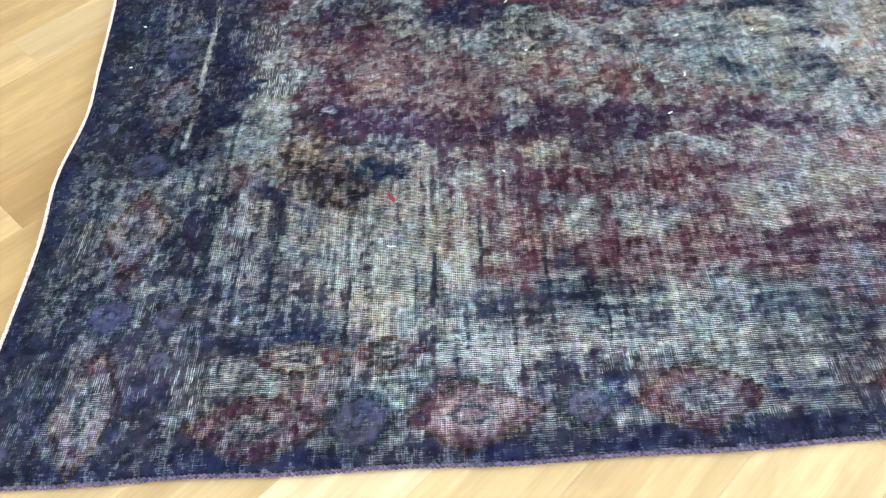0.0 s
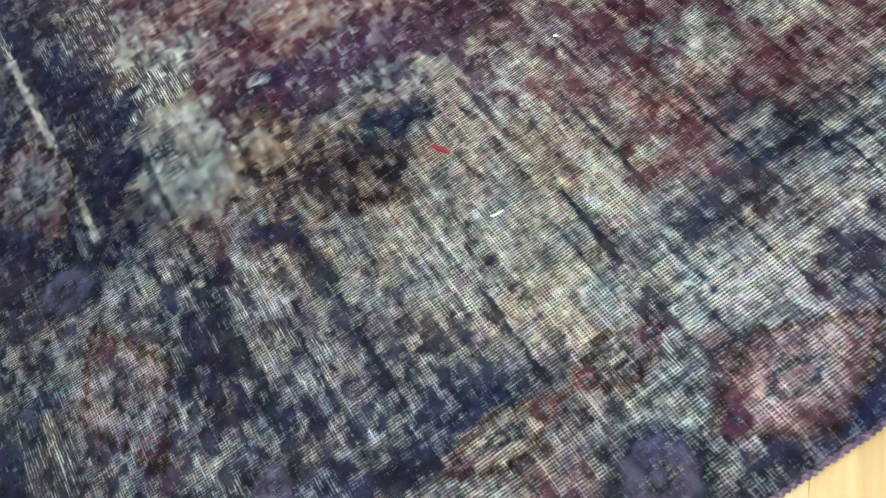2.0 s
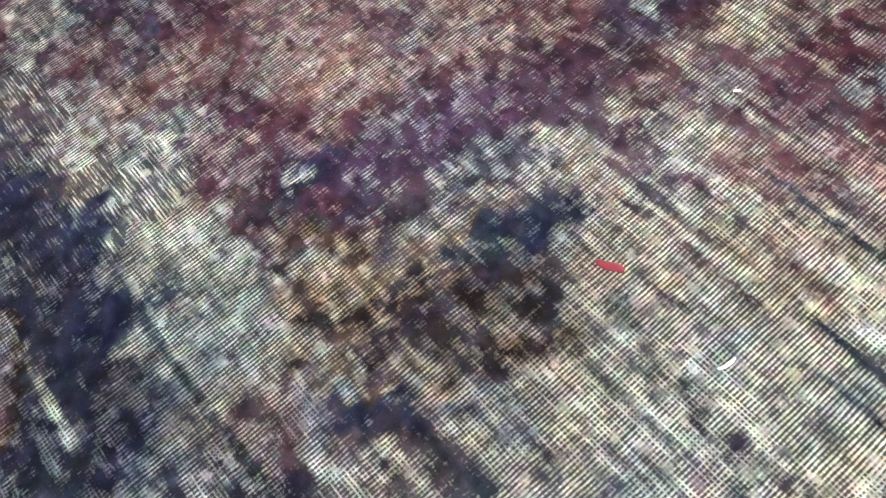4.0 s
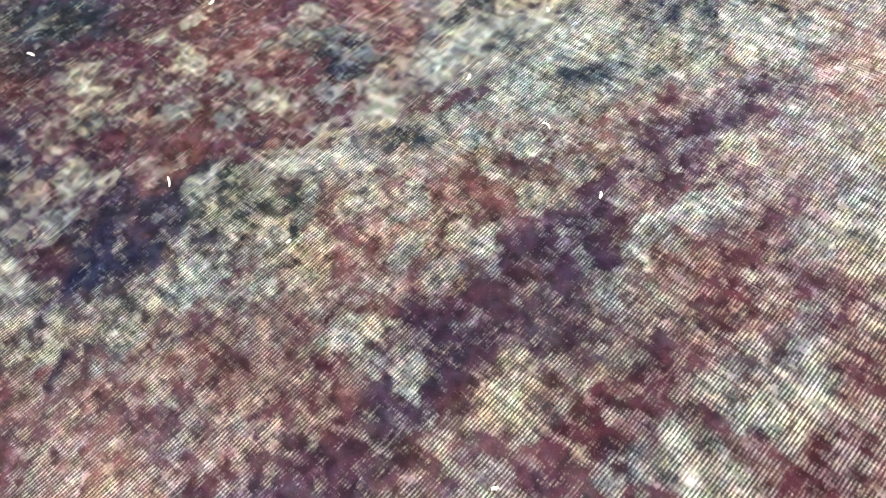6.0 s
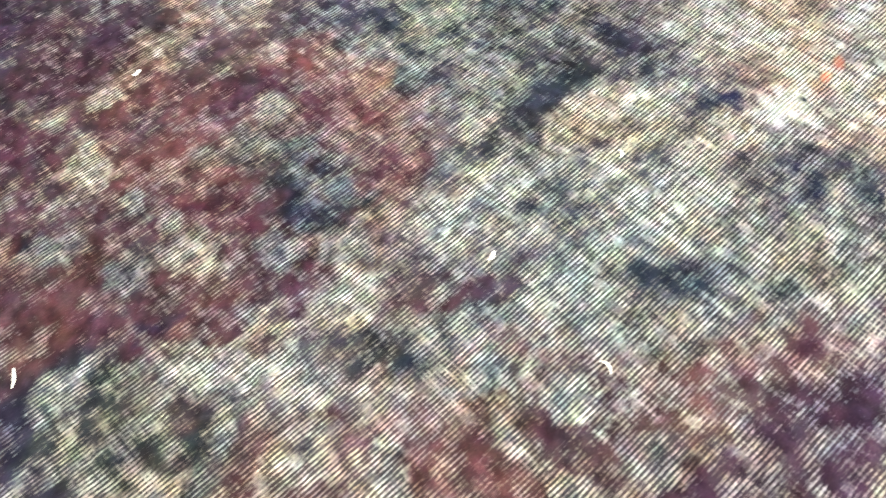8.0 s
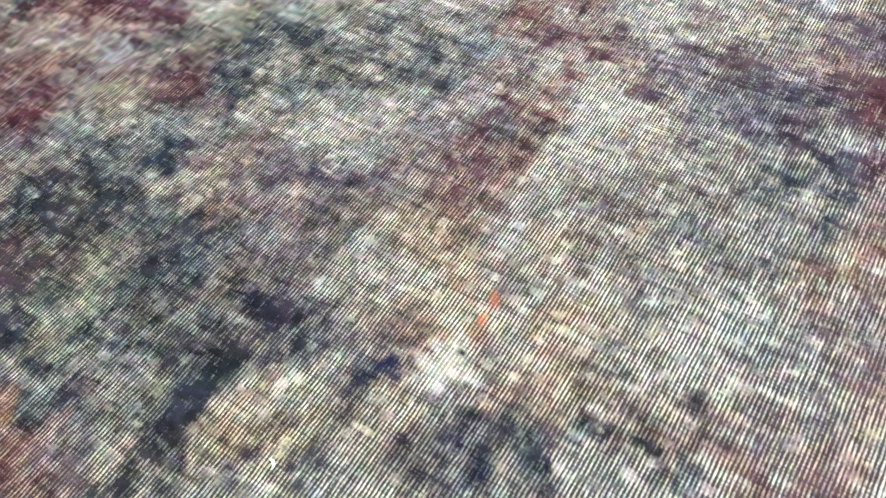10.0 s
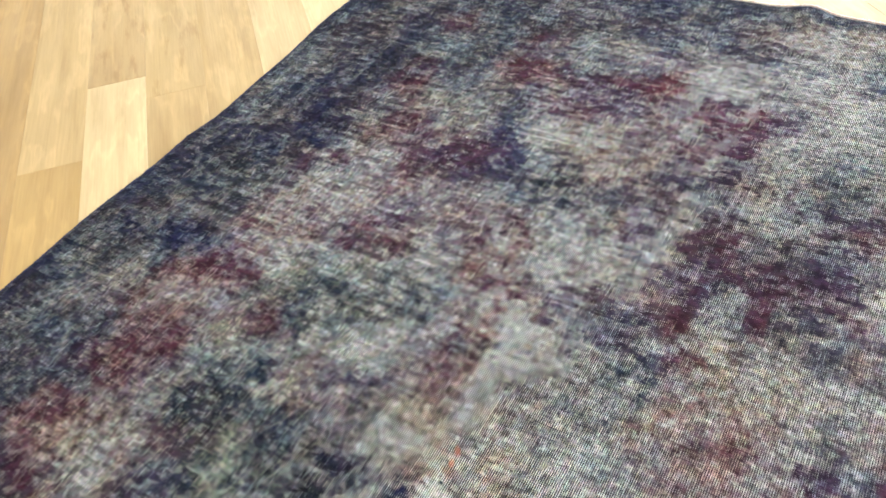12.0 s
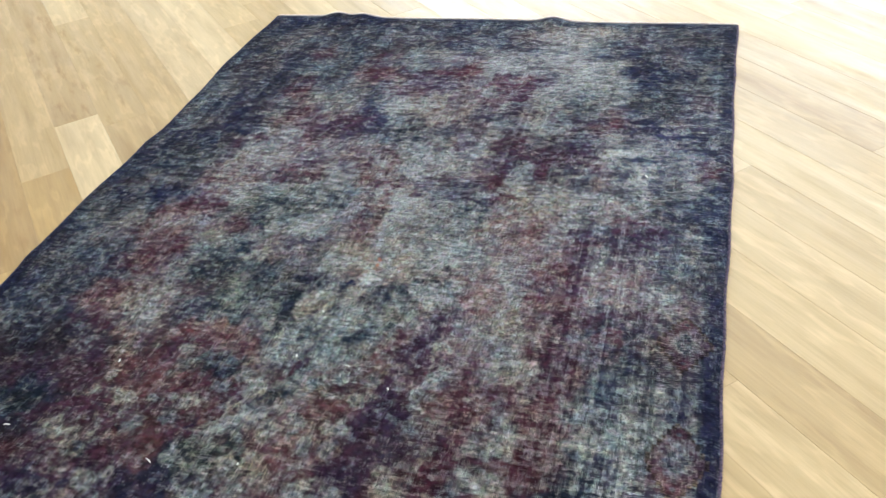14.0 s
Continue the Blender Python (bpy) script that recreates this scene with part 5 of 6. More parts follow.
# long bare scratch in the border, worn rows and stripes along the threads
scratch = (1 - step(np.abs(gx - 0.138 - 0.004 * np.sin(9 * gy) - 0.05 * warp_x), 0.0018, 0.0042)) * step(gy, 0.41, 0.44) * (1 - step(gy, 0.70, 0.76))
for lx, l0, l1 in ((0.500, 0.24, 0.40), (0.818, 0.48, 0.61), (0.560, 0.02, 0.14), (0.655, 0.10, 0.30)):
    lay(0.55 * (1 - step(np.abs(gx - lx - 0.10 * warp_x), 0.0012, 0.004)) * step(gy, l0, l0 + 0.02) * (1 - step(gy, l1 - 0.02, l1)), "cream")
for lx, l0, l1, wide in ((0.410, 0.13, 0.23, 0.0016), (0.458, 0.10, 0.17, 0.0022), (0.428, 0.17, 0.25, 0.0015), (0.503, 0.09, 0.18, 0.0016), (0.186, 0.18, 0.34, 0.0050), (0.150, 0.25, 0.34, 0.0018),
                         (0.225, 0.08, 0.30, 0.0014), (0.262, 0.14, 0.34, 0.0014), (0.345, 0.05, 0.22, 0.0014), (0.540, 0.12, 0.26, 0.0015), (0.475, 0.20, 0.31, 0.0016), (0.590, 0.10, 0.20, 0.0014)):
    line = (1 - step(np.abs(gx - lx - 0.10 * warp_x), wide * 0.7, wide * 1.6)) * step(gy, l0, l0 + 0.02) * (1 - step(gy, l1 - 0.02, l1))
    lay(0.75 * line, "ink")
    wear -= 0.15 * line
lay(0.9 * scratch, "pale")
rows_ = even(vnoise(0.30, 0.0075, 41)) * even(vnoise(0.16, 0.12, 42))
wear += 0.30 * (rows_ - 0.28)
wear += 0.34 * (even(vnoise(0.0042, 0.085, 46)) - 0.5) * step(gx, 0.10, 0.2) * (1 - step(gx, 0.55, 0.85)) * (1 - step(gy, 0.30, 0.5))
cols_ = even(vnoise(0.0045, 0.11, 43)) * even(vnoise(0.14, 0.10, 44))
wear += (0.24 + 0.26 * (1 - step(gx, 0.4, 0.7))) * (cols_ - 0.28)
lines = step(gy, 0.05, 0.08) * (1 - step(gy, 0.20, 0.25)) * step(gx, 0.18, 0.26) * (1 - step(gx, 1.0, 1.2))
wear += 0.34 * lines * (even(vnoise(0.35, 0.0042, 45)) - 0.45)
# far end darkened by less wear: painted stand-in for the pile's dark view
wear -= 0.09 * step(gx, 0.95, 1.25)
# border lines and small drawn motifs, woven clearer than the ground round them
kept = np.zeros(gx.shape)


def draw(s, m, tone, clear=1.0):
    cc, ff, ww = TONES[tone]
    pile[s] += (np.array(cc) - pile[s]) * m[..., None]
    bare[s] += (np.array(ff) - bare[s]) * m[..., None]
    wear[s] += (ww - wear[s]) * m
    kept[s] = np.maximum(kept[s], clear * m)


def stepped(x, y, rx, ry, cell=0.0055, power=1.15):
    """Signed distance from a diamond with stair-stepped sides, and its window."""
    s = window_of(x, y, 1.5 * max(rx, ry))
    dx = np.round((gx[s] + 0.05 * warp_x[s] - x) / cell) * cell
    dy = np.round((gy[s] + 0.05 * warp_y[s] - y) / cell) * cell
    return s, ((np.abs(dx) / rx) ** power + (np.abs(dy) / ry) ** power) ** (1 / power)


def disc(x, y, r, tone, strength=0.95, inner=0.0):
    s = window_of(x, y, 1.8 * r)
    d = np.hypot(gx[s] + 0.06 * warp_x[s] - x, gy[s] + 0.06 * warp_y[s] - y) / r
    d = d * (1 + 0.06 * np.cos(10 * np.arctan2(gy[s] - y, gx[s] - x)))
    m = strength * (1 - step(d, 0.88, 1.08))
    if inner:
        m = m * step(d, inner - 0.1, inner + 0.1)
    draw(s, m, tone)


ALL = (slice(None), slice(None))
for at, wide, tone, k in ((0.010, 0.012, "navy", 0.9), (0.024, 0.0025, "ink", 0.7)):
    mark = (1 - step(np.abs(edge - at), wide * 0.6, wide * 1.2)) * (0.45 + 0.55 * even(vnoise(0.05, 0.05, 31))) * (1 - 0.6 * step(gx, 0.8, 1.1))
    draw(ALL, k * mark, tone, 0.5)
    wear -= 0.12 * mark
fade = 0.35 + 0.65 * even(vnoise(0.05, 0.05, 31))
# lines along the end border, then along the near side
for at, wide, tone, k in ((0.0655, 0.0075, "navy", 0.7), (0.0585, 0.0016, "ink", 0.95), (0.0725, 0.0016, "ink", 0.95), (0.0200, 0.0016, "ink", 0.7),
                          (0.146, 0.0016, "ink", 0.7), (0.156, 0.0016, "ink", 0.5), (0.193, 0.0022, "ink", 0.9)):
    m = (1 - step(np.abs(gx + 0.06 * warp_x - at), wide * 0.7, wide * 1.3)) * fade * step(gy, 0.0, 0.02) * (1 - step(gy, 0.80, 1.0))
    draw(ALL, k * m, tone, 0.7)
for at, wide, tone, k, x0, x1 in ((0.137, 0.009, "navy", 0.75, 0.19, 0.44), (0.149, 0.0016, "ink", 0.55, 0.19, 0.8), (0.082, 0.0030, "ink", 0.75, 0.17, 0.9), (0.090, 0.0014, "ink", 0.7, 0.17, 0.9),
                                  (0.131, 0.0014, "ink", 0.7, 0.19, 0.7), (0.121, 0.0014, "ink", 0.5, 0.19, 0.7), (0.173, 0.0030, "slate", 0.5, 0.45, 1.1), (0.012, 0.007, "navy", 0.7, 0.18, 0.75)):
    m = (1 - step(np.abs(gy + 0.06 * warp_y - at), wide * 0.7, wide * 1.3)) * fade * step(gx, x0, x0 + 0.02) * (1 - step(gx, x1 - 0.15, x1))
    draw(ALL, k * m, tone, 0.7)


def rosette(x, y, r):
    disc(x, y, 1.42 * r, "ink", 0.85)
    disc(x, y, r, "petal", 0.97)
    disc(x, y, 1.04 * r, "navy", 0.8, 0.90)
    disc(x, y, 0.36 * r, "ink", 0.9, 0.60)


def cartouche(x, y, rx, ry, tone, heart="grey"):
    s, d = stepped(x, y, rx, ry)
    draw(s, 0.56 * (1 - step(d, 0.9, 1.0)), tone, 0.30)
    s, d = stepped(x, y, 0.62 * rx, 0.62 * ry)
    draw(s, 0.50 * (1 - step(d, 0.6, 1.1)), heart, 0.2)
    s, d = stepped(x, y, rx, ry)
    draw(s, 0.85 * (1 - step(np.abs(d - 1.0) * min(rx, ry), 0.0014, 0.0034)), "brown", 0.9)
    s, d = stepped(x, y, 0.30 * rx, 0.30 * ry, 0.004)
    draw(s, 0.8 * (1 - step(np.abs(d - 1.0) * 0.3 * min(rx, ry), 0.0012, 0.0032)), "ink", 0.9)
    along = (0.72 * rx, 0.0) if rx > ry else (0.0, 0.72 * ry)
    for e in (-1, 1):
        dab(x + e * along[0], y + e * along[1], 0.010, 0.010, 0, "wine", 0.8)
        dab(x + e * along[0], y + e * along[1], 0.004, 0.004, 0, "slate", 0.8)


def knot_motif(x, y, r):
    """A stepped lozenge with a cross above it, in the guard stripe."""
    s, d = stepped(x, y, 1.1 * r, 1.7 * r, 0.004)
    draw(s, 0.7 * (1 - step(d, 0.9, 1.0)), "slate", 0.6)
    draw(s, 0.9 * (1 - step(np.abs(d - 1.0) * r, 0.0012, 0.0030)), "ink", 0.9)
    disc(x, y, 0.40 * r, "petal", 0.9)
    for e in (-1, 1):
        for turn in (40, -40):
            dab(x, y + 2.3 * e * r, 0.8 * r, 0.0018, turn, "ink", 0.9)


for x, y, r in ((0.361, 0.042, 0.024), (0.103, 0.179, 0.021), (0.164, 0.172, 0.014), (0.102, 0.628, 0.022), (0.560, 0.045, 0.018), (0.103, 0.400, 0.020), (0.165, 0.120, 0.010)):
    rosette(x, y, r)
for x, y, rx, ry, tone, heart in ((0.107, 0.069, 0.032, 0.066, "mauve", "grey"), (0.268, 0.042, 0.064, 0.034, "wine", "grey"), (0.460, 0.044, 0.060, 0.034, "maroon", "mauve"),
                                  (0.107, 0.290, 0.032, 0.064, "mauve", "slate"), (0.109, 0.510, 0.034, 0.060, "mauve", "grey"), (0.655, 0.048, 0.055, 0.034, "maroon", "grey"), (0.850, 0.048, 0.050, 0.034, "wine", "grey"),
                                  (0.300, 0.113, 0.040, 0.018, "tan", "sand"), (0.385, 0.113, 0.034, 0.018, "slate", "cream")):
    cartouche(x, y, rx, ry, tone, heart)
for y in (0.031, 0.103, 0.175, 0.247, 0.325, 0.400, 0.475, 0.550, 0.625, 0.700, 0.775):
    knot_motif(0.041, y, 0.013)

# small pale flowers scattered in the red field
FLOWERS = [(0.617, 0.508, 0.010, "pale"), (0.586, 0.493, 0.012, "grey"), (0.615, 0.461, 0.014, "cream"), (0.672, 0.496, 0.010, "pale"), (0.690, 0.524, 0.012, "grey"), (0.535, 0.530, 0.014, "cream"),
           (0.494, 0.604, 0.010, "pale"), (0.592, 0.693, 0.012, "grey"), (0.622, 0.674, 0.014, "cream"), (0.629, 0.733, 0.010, "pale"), (0.716, 0.730, 0.012, "grey"), (0.547, 0.585, 0.014, "cream"),
           (0.709, 0.492, 0.010, "pale"), (0.475, 0.753, 0.012, "grey"), (0.653, 0.808, 0.014, "cream"), (0.525, 0.425, 0.010, "pale"), (0.681, 0.372, 0.012, "grey"), (0.523, 0.475, 0.014, "cream"),
           (0.625, 0.262, 0.010, "pale")]
MORE = [(0.619, 0.770, 0.013, "cream"), (0.582, 0.730, 0.015, "grey"), (0.495, 0.720, 0.013, "sand"), (0.450, 0.714, 0.015, "grey"), (0.533, 0.791, 0.009, "slate"), (0.697, 0.685, 0.009, "slate"),
           (0.709, 0.660, 0.009, "slate"), (0.662, 0.648, 0.013, "grey"), (0.691, 0.626, 0.015, "grey"), (0.447, 0.784, 0.009, "slate"), (0.607, 0.547, 0.015, "cream"), (0.675, 0.461, 0.011, "cream"),
           (0.708, 0.447, 0.013, "grey"), (0.585, 0.456, 0.015, "grey")]
for x, y, r, tone in FLOWERS + MORE:
    s = window_of(x, y, 2.2 * r)
    dx, dy = gx[s] + 0.40 * warp_x[s] - x, gy[s] + 0.40 * warp_y[s] - y
    d = np.hypot(dx, dy) / r * (1 + 0.09 * np.cos(6 * np.arctan2(dy, dx) + 90 * x))
    draw(s, 0.72 * (1 - step(d, 0.70, 1.25)), tone, 0.30)
    draw(s, 0.36 * (1 - step(np.abs(d - 1.3), 0.08, 0.30)), "brown", 0.4)
    draw(s, 0.65 * (1 - step(d, 0.18, 0.42)), "slate", 0.6)


def shift_tone(x, y, r, stops):
    """A place made paler or darker than the rest, by stops, in threads, pile and wear."""
    bloom = np.exp(-((gx + 0.8 * warp_x - x) ** 2 + (gy + 0.8 * warp_y - y) ** 2) / r ** 2)
    bare[:] *= 2 ** (0.8 * stops * bloom[..., None])
    pile[:] *= 2 ** (0.8 * stops * bloom[..., None])
    wear[:] += 0.14 * stops * bloom


shift_tone(1.21, 0.52, 0.130, 0.50)
shift_tone(0.97, 0.28, 0.130, 0.47)
shift_tone(0.37, 0.44, 0.055, 0.44)
shift_tone(1.65, 0.44, 0.130, 0.44)
shift_tone(1.45, 0.68, 0.130, 0.42)
shift_tone(1.65, 0.36, 0.130, 0.41)
shift_tone(0.57, 0.20, 0.055, -0.40)
shift_tone(0.33, 0.32, 0.055, -0.40)
shift_tone(0.49, 0.08, 0.055, 0.39)
shift_tone(1.33, 0.12, 0.130, 0.36)
shift_tone(0.93, 0.12, 0.085, 0.36)
shift_tone(1.65, 0.32, 0.130, 0.35)
shift_tone(0.05, 0.68, 0.130, -0.35)
shift_tone(1.09, 0.88, 0.130, 0.35)
shift_tone(0.57, 0.08, 0.055, 0.35)
shift_tone(0.13, 0.44, 0.085, -0.34)
shift_tone(0.49, 0.52, 0.055, -0.33)
shift_tone(1.33, 0.08, 0.130, 0.31)
shift_tone(0.69, 1.00, 0.085, -0.28)
shift_tone(0.17, 0.44, 0.055, -0.28)
shift_tone(1.37, 0.08, 0.130, 0.28)
shift_tone(0.77, 0.28, 0.055, -0.28)
shift_tone(0.61, 0.36, 0.055, -0.27)
shift_tone(0.45, 0.84, 0.130, -0.27)
shift_tone(0.65, 1.04, 0.085, -0.26)
shift_tone(0.33, 0.68, 0.085, -0.26)
shift_tone(0.81, 0.80, 0.085, 0.26)
shift_tone(0.25, 0.40, 0.055, -0.26)
shift_tone(1.33, 0.12, 0.085, 0.25)
shift_tone(1.13, 0.36, 0.055, 0.23)
shift_tone(0.05, 0.28, 0.085, -0.22)
shift_tone(0.57, 0.40, 0.055, -0.22)
shift_tone(0.61, 0.08, 0.055, 0.22)
shift_tone(1.29, 0.76, 0.130, 0.19)
shift_tone(0.61, 0.56, 0.055, 0.19)
shift_tone(0.33, 0.16, 0.055, 0.19)
shift_tone(0.17, 0.08, 0.055, 0.19)
shift_tone(0.41, 0.20, 0.055, -0.19)
shift_tone(0.65, 0.80, 0.055, 0.17)
shift_tone(0.45, 0.40, 0.055, 0.16)
shift_tone(0.25, 0.52, 0.055, 0.16)
shift_tone(0.93, 0.52, 0.055, 0.14)
shift_tone(0.81, 0.40, 0.055, 0.14)
shift_tone(0.17, 0.44, 0.070, -0.34)
shift_tone(1.61, 0.56, 0.150, 0.33)
shift_tone(1.77, 0.40, 0.150, 0.30)
shift_tone(0.57, 0.72, 0.070, -0.29)
shift_tone(0.45, 0.56, 0.070, -0.29)
shift_tone(0.33, 0.24, 0.070, -0.29)
shift_tone(1.13, 0.08, 0.150, 0.26)
shift_tone(0.13, 0.04, 0.100, 0.25)
shift_tone(1.17, 0.80, 0.150, 0.25)
shift_tone(1.37, 0.12, 0.150, 0.24)
shift_tone(0.37, 0.44, 0.070, 0.24)
shift_tone(1.05, 0.04, 0.150, 0.22)
shift_tone(0.81, 0.56, 0.070, -0.22)
shift_tone(1.13, 0.48, 0.070, 0.21)
shift_tone(1.45, 0.64, 0.150, 0.21)
shift_tone(0.57, 0.24, 0.070, -0.20)
shift_tone(1.01, 0.60, 0.070, -0.19)
shift_tone(0.53, 0.08, 0.070, 0.17)
shift_tone(0.69, 0.96, 0.070, -0.16)
shift_tone(0.25, 0.36, 0.070, -0.15)
shift_tone(0.41, 0.24, 0.070, -0.14)
shift_tone(0.73, 0.76, 0.070, 0.13)
shift_tone(0.69, 0.48, 0.070, -0.13)
shift_tone(0.77, 0.36, 0.070, 0.13)
shift_tone(0.61, 0.52, 0.100, -0.11)
wear = np.clip(wear, 0.04, 0.97)

# knots: what is left of the pile, at three sizes, drawn out across the rows at the far end
knot = even(0.16 * vnoise(0.020, 0.022, 51) + 0.46 * vnoise(0.0085, 0.0105, 52) + 0.46 * vnoise(0.0048, 0.0066, 53) + 0.24 * vnoise(0.0040, 0.0042, 54))
long_knot = even(0.5 * vnoise(0.0065, 0.016, 91) + 0.5 * vnoise(0.013, 0.030, 92) + 0.3 * vnoise(0.0060, 0.0050, 93))
knot = knot + (long_knot - knot) * 0.75 * step(gx, 0.75, 1.15)
worn = np.clip(0.5 + 0.95 * (wear - 0.5) - (0.54 - 0.34 * kept) * (1 - 0.26 * step(gx, 0.40, 0.55) + 0.26 * step(gx, 0.95, 1.20)) * (knot - 0.5), 0, 1)
tuft = even(vnoise(0.009, 0.009, 55) + vnoise(0.004, 0.004, 56))
hue = even(vnoise(0.035, 0.030, 57))[..., None]
warm = even(vnoise(0.020, 0.018, 58) + 0.6 * vnoise(0.008, 0.008, 59))[..., None]
bare_c = bare * (0.70 + 0.60 * even(vnoise(0.010, 0.008, 60) + vnoise(0.0045, 0.0045, 61))[..., None])
bare_c = bare_c * (1 + 0.12 * (hue - 0.5) * np.array([-0.6, 0.4, 0.9]) + 0.17 * (warm - 0.5) * np.array([1.0, 0.15, -0.8]))
pile_c = pile * (0.62 + 0.85 * tuft[..., None]) * (1 + 0.35 * (hue - 0.5) * np.array([-0.4, 0.1, 0.9]))
dyed = np.clip(pile_c, 0, 1)
thread = np.clip(1.28 * bare_c, 0, 0.70)
crosswise = 0.02 + 0.52 * np.maximum(1 - step(gx, 0.16, 0.30), 1 - step(gy, 0.07, 0.12))
weave = step(crosswise - even(vnoise(0.07, 0.06, 62) + 0.4 * vnoise(0.02, 0.02, 63)), -0.08, 0.08) * (0.5 + 0.5 * step(vnoise(0.05, 0.05, 64), 0.4, 0.6))
lattice = (1 - step(gx, 0.40, 0.60)) * (1 - step(gy, 0.26, 0.42)) * step(even(vnoise(0.06, 0.05, 65)), 0.15, 0.40)
weave = weave + (0.5 - weave) * 0.85 * lattice

# shape: slow waves, lifted edges, pile standing above the bare threads
lift = np.zeros(gx.shape)
for by, bw, bh in ((0.955, 0.032, 0.011), (0.886, 0.032, 0.009), (0.408, 0.030, 0.010)):
    lift += bh * np.exp(-((gy - by) / bw) ** 2) * np.exp(-((RW - gx) / 0.05) ** 2)
for bx, bw, bh in ((0.87, 0.03, 0.003), (1.25, 0.03, 0.003), (1.62, 0.04, 0.002)):
    lift += bh * np.exp(-((gx - bx) / bw) ** 2) * np.exp(-((RL - gy) / 0.04) ** 2)
zz = lift + 0.0016 * (vnoise(0.28, 0.30, 71) - 0.5) - 0.0008 * worn + 0.0006 * (tuft - 0.5)
rim = np.minimum(np.minimum(gx, RW - gx), np.minimum(gy, RL - gy))
zz -= 0.0022 * (1 - step(rim, 0.0, 0.006))


def wave_left(y):
    return -0.042 * (y / 0.78) ** 2.6 * (y < 0.9) - 0.0608 * (y >= 0.9) - 0.009 * np.exp(-((y - 0.39) / 0.07) ** 2) + 0.004 * np.exp(-((y - 0.52) / 0.06) ** 2)


def wave_near(x):
    return 0.0015 * np.sin(2 * np.pi * x / 0.7) + 0.001 * np.sin(2 * np.pi * x / 0.19 + 1.0)


def wave_far(x):
    return 0.005 * np.sin(2 * np.pi * (x - 1.5) / 0.62) * step(x, 0.5, 1.0) + 0.001 * np.sin(2 * np.pi * x / 0.17)


def wave_right(y):
    return 0.002 * np.sin(2 * np.pi * y / 0.5 + 1.2)


fade = lambda d, r: np.exp(-(d / r) ** 2)
px = gx + wave_left(gy) * fade(gx, 0.14) + wave_right(gy) * fade(RW - gx, 0.08)
py = gy + wave_near(gx) * fade(gy, 0.08) + wave_far(gx) * fade(RL - gy, 0.10)

rug = tagged(new("rug"), "worn overdyed navy, plum and maroon rug on pale oak floor", "rug")
me = bpy.data.meshes.new("woven_field")
nv = (NX + 1) * (NY + 1)
idx = np.arange(nv).reshape(NY + 1, NX + 1)
quads = np.stack([idx[:-1, :-1], idx[:-1, 1:], idx[1:, 1:], idx[1:, :-1]], -1).reshape(-1, 4)
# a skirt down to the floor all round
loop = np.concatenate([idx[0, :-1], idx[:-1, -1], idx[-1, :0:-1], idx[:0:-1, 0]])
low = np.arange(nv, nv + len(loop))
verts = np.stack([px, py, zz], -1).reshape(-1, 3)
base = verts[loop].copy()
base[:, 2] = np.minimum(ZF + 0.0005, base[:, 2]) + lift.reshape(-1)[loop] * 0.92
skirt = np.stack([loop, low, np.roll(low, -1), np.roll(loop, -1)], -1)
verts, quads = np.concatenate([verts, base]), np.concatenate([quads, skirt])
me.vertices.add(len(verts))
me.vertices.foreach_set("co", verts.astype(np.float32).ravel())
me.loops.add(len(quads) * 4)
me.loops.foreach_set("vertex_index", quads.astype(np.int32).ravel())
me.polygons.add(len(quads))
me.polygons.foreach_set("loop_start", np.arange(0, len(quads) * 4, 4, dtype=np.int32))
me.update(calc_edges=True)
rgba = np.concatenate([dyed, worn[..., None]], -1).reshape(-1, 4)
# shade put into the skirt: its dye and thread colours darken towards the floor
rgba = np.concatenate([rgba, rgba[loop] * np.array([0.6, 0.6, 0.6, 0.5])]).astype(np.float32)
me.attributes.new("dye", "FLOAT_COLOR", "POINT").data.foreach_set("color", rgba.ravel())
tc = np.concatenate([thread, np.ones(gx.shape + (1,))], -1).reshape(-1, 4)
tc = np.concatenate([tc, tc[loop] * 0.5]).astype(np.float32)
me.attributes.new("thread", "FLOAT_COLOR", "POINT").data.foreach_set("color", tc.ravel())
wv = np.concatenate([weave.ravel(), np.zeros(len(loop))]).astype(np.float32)
me.attributes.new("weave", "FLOAT", "POINT").data.foreach_set("value", wv)
me.polygons.foreach_set("use_smooth", np.ones(len(quads), dtype=bool))
me.materials.append(M_RUG)
pile_ob = new("woven_field", me)
pile_ob.parent = rug


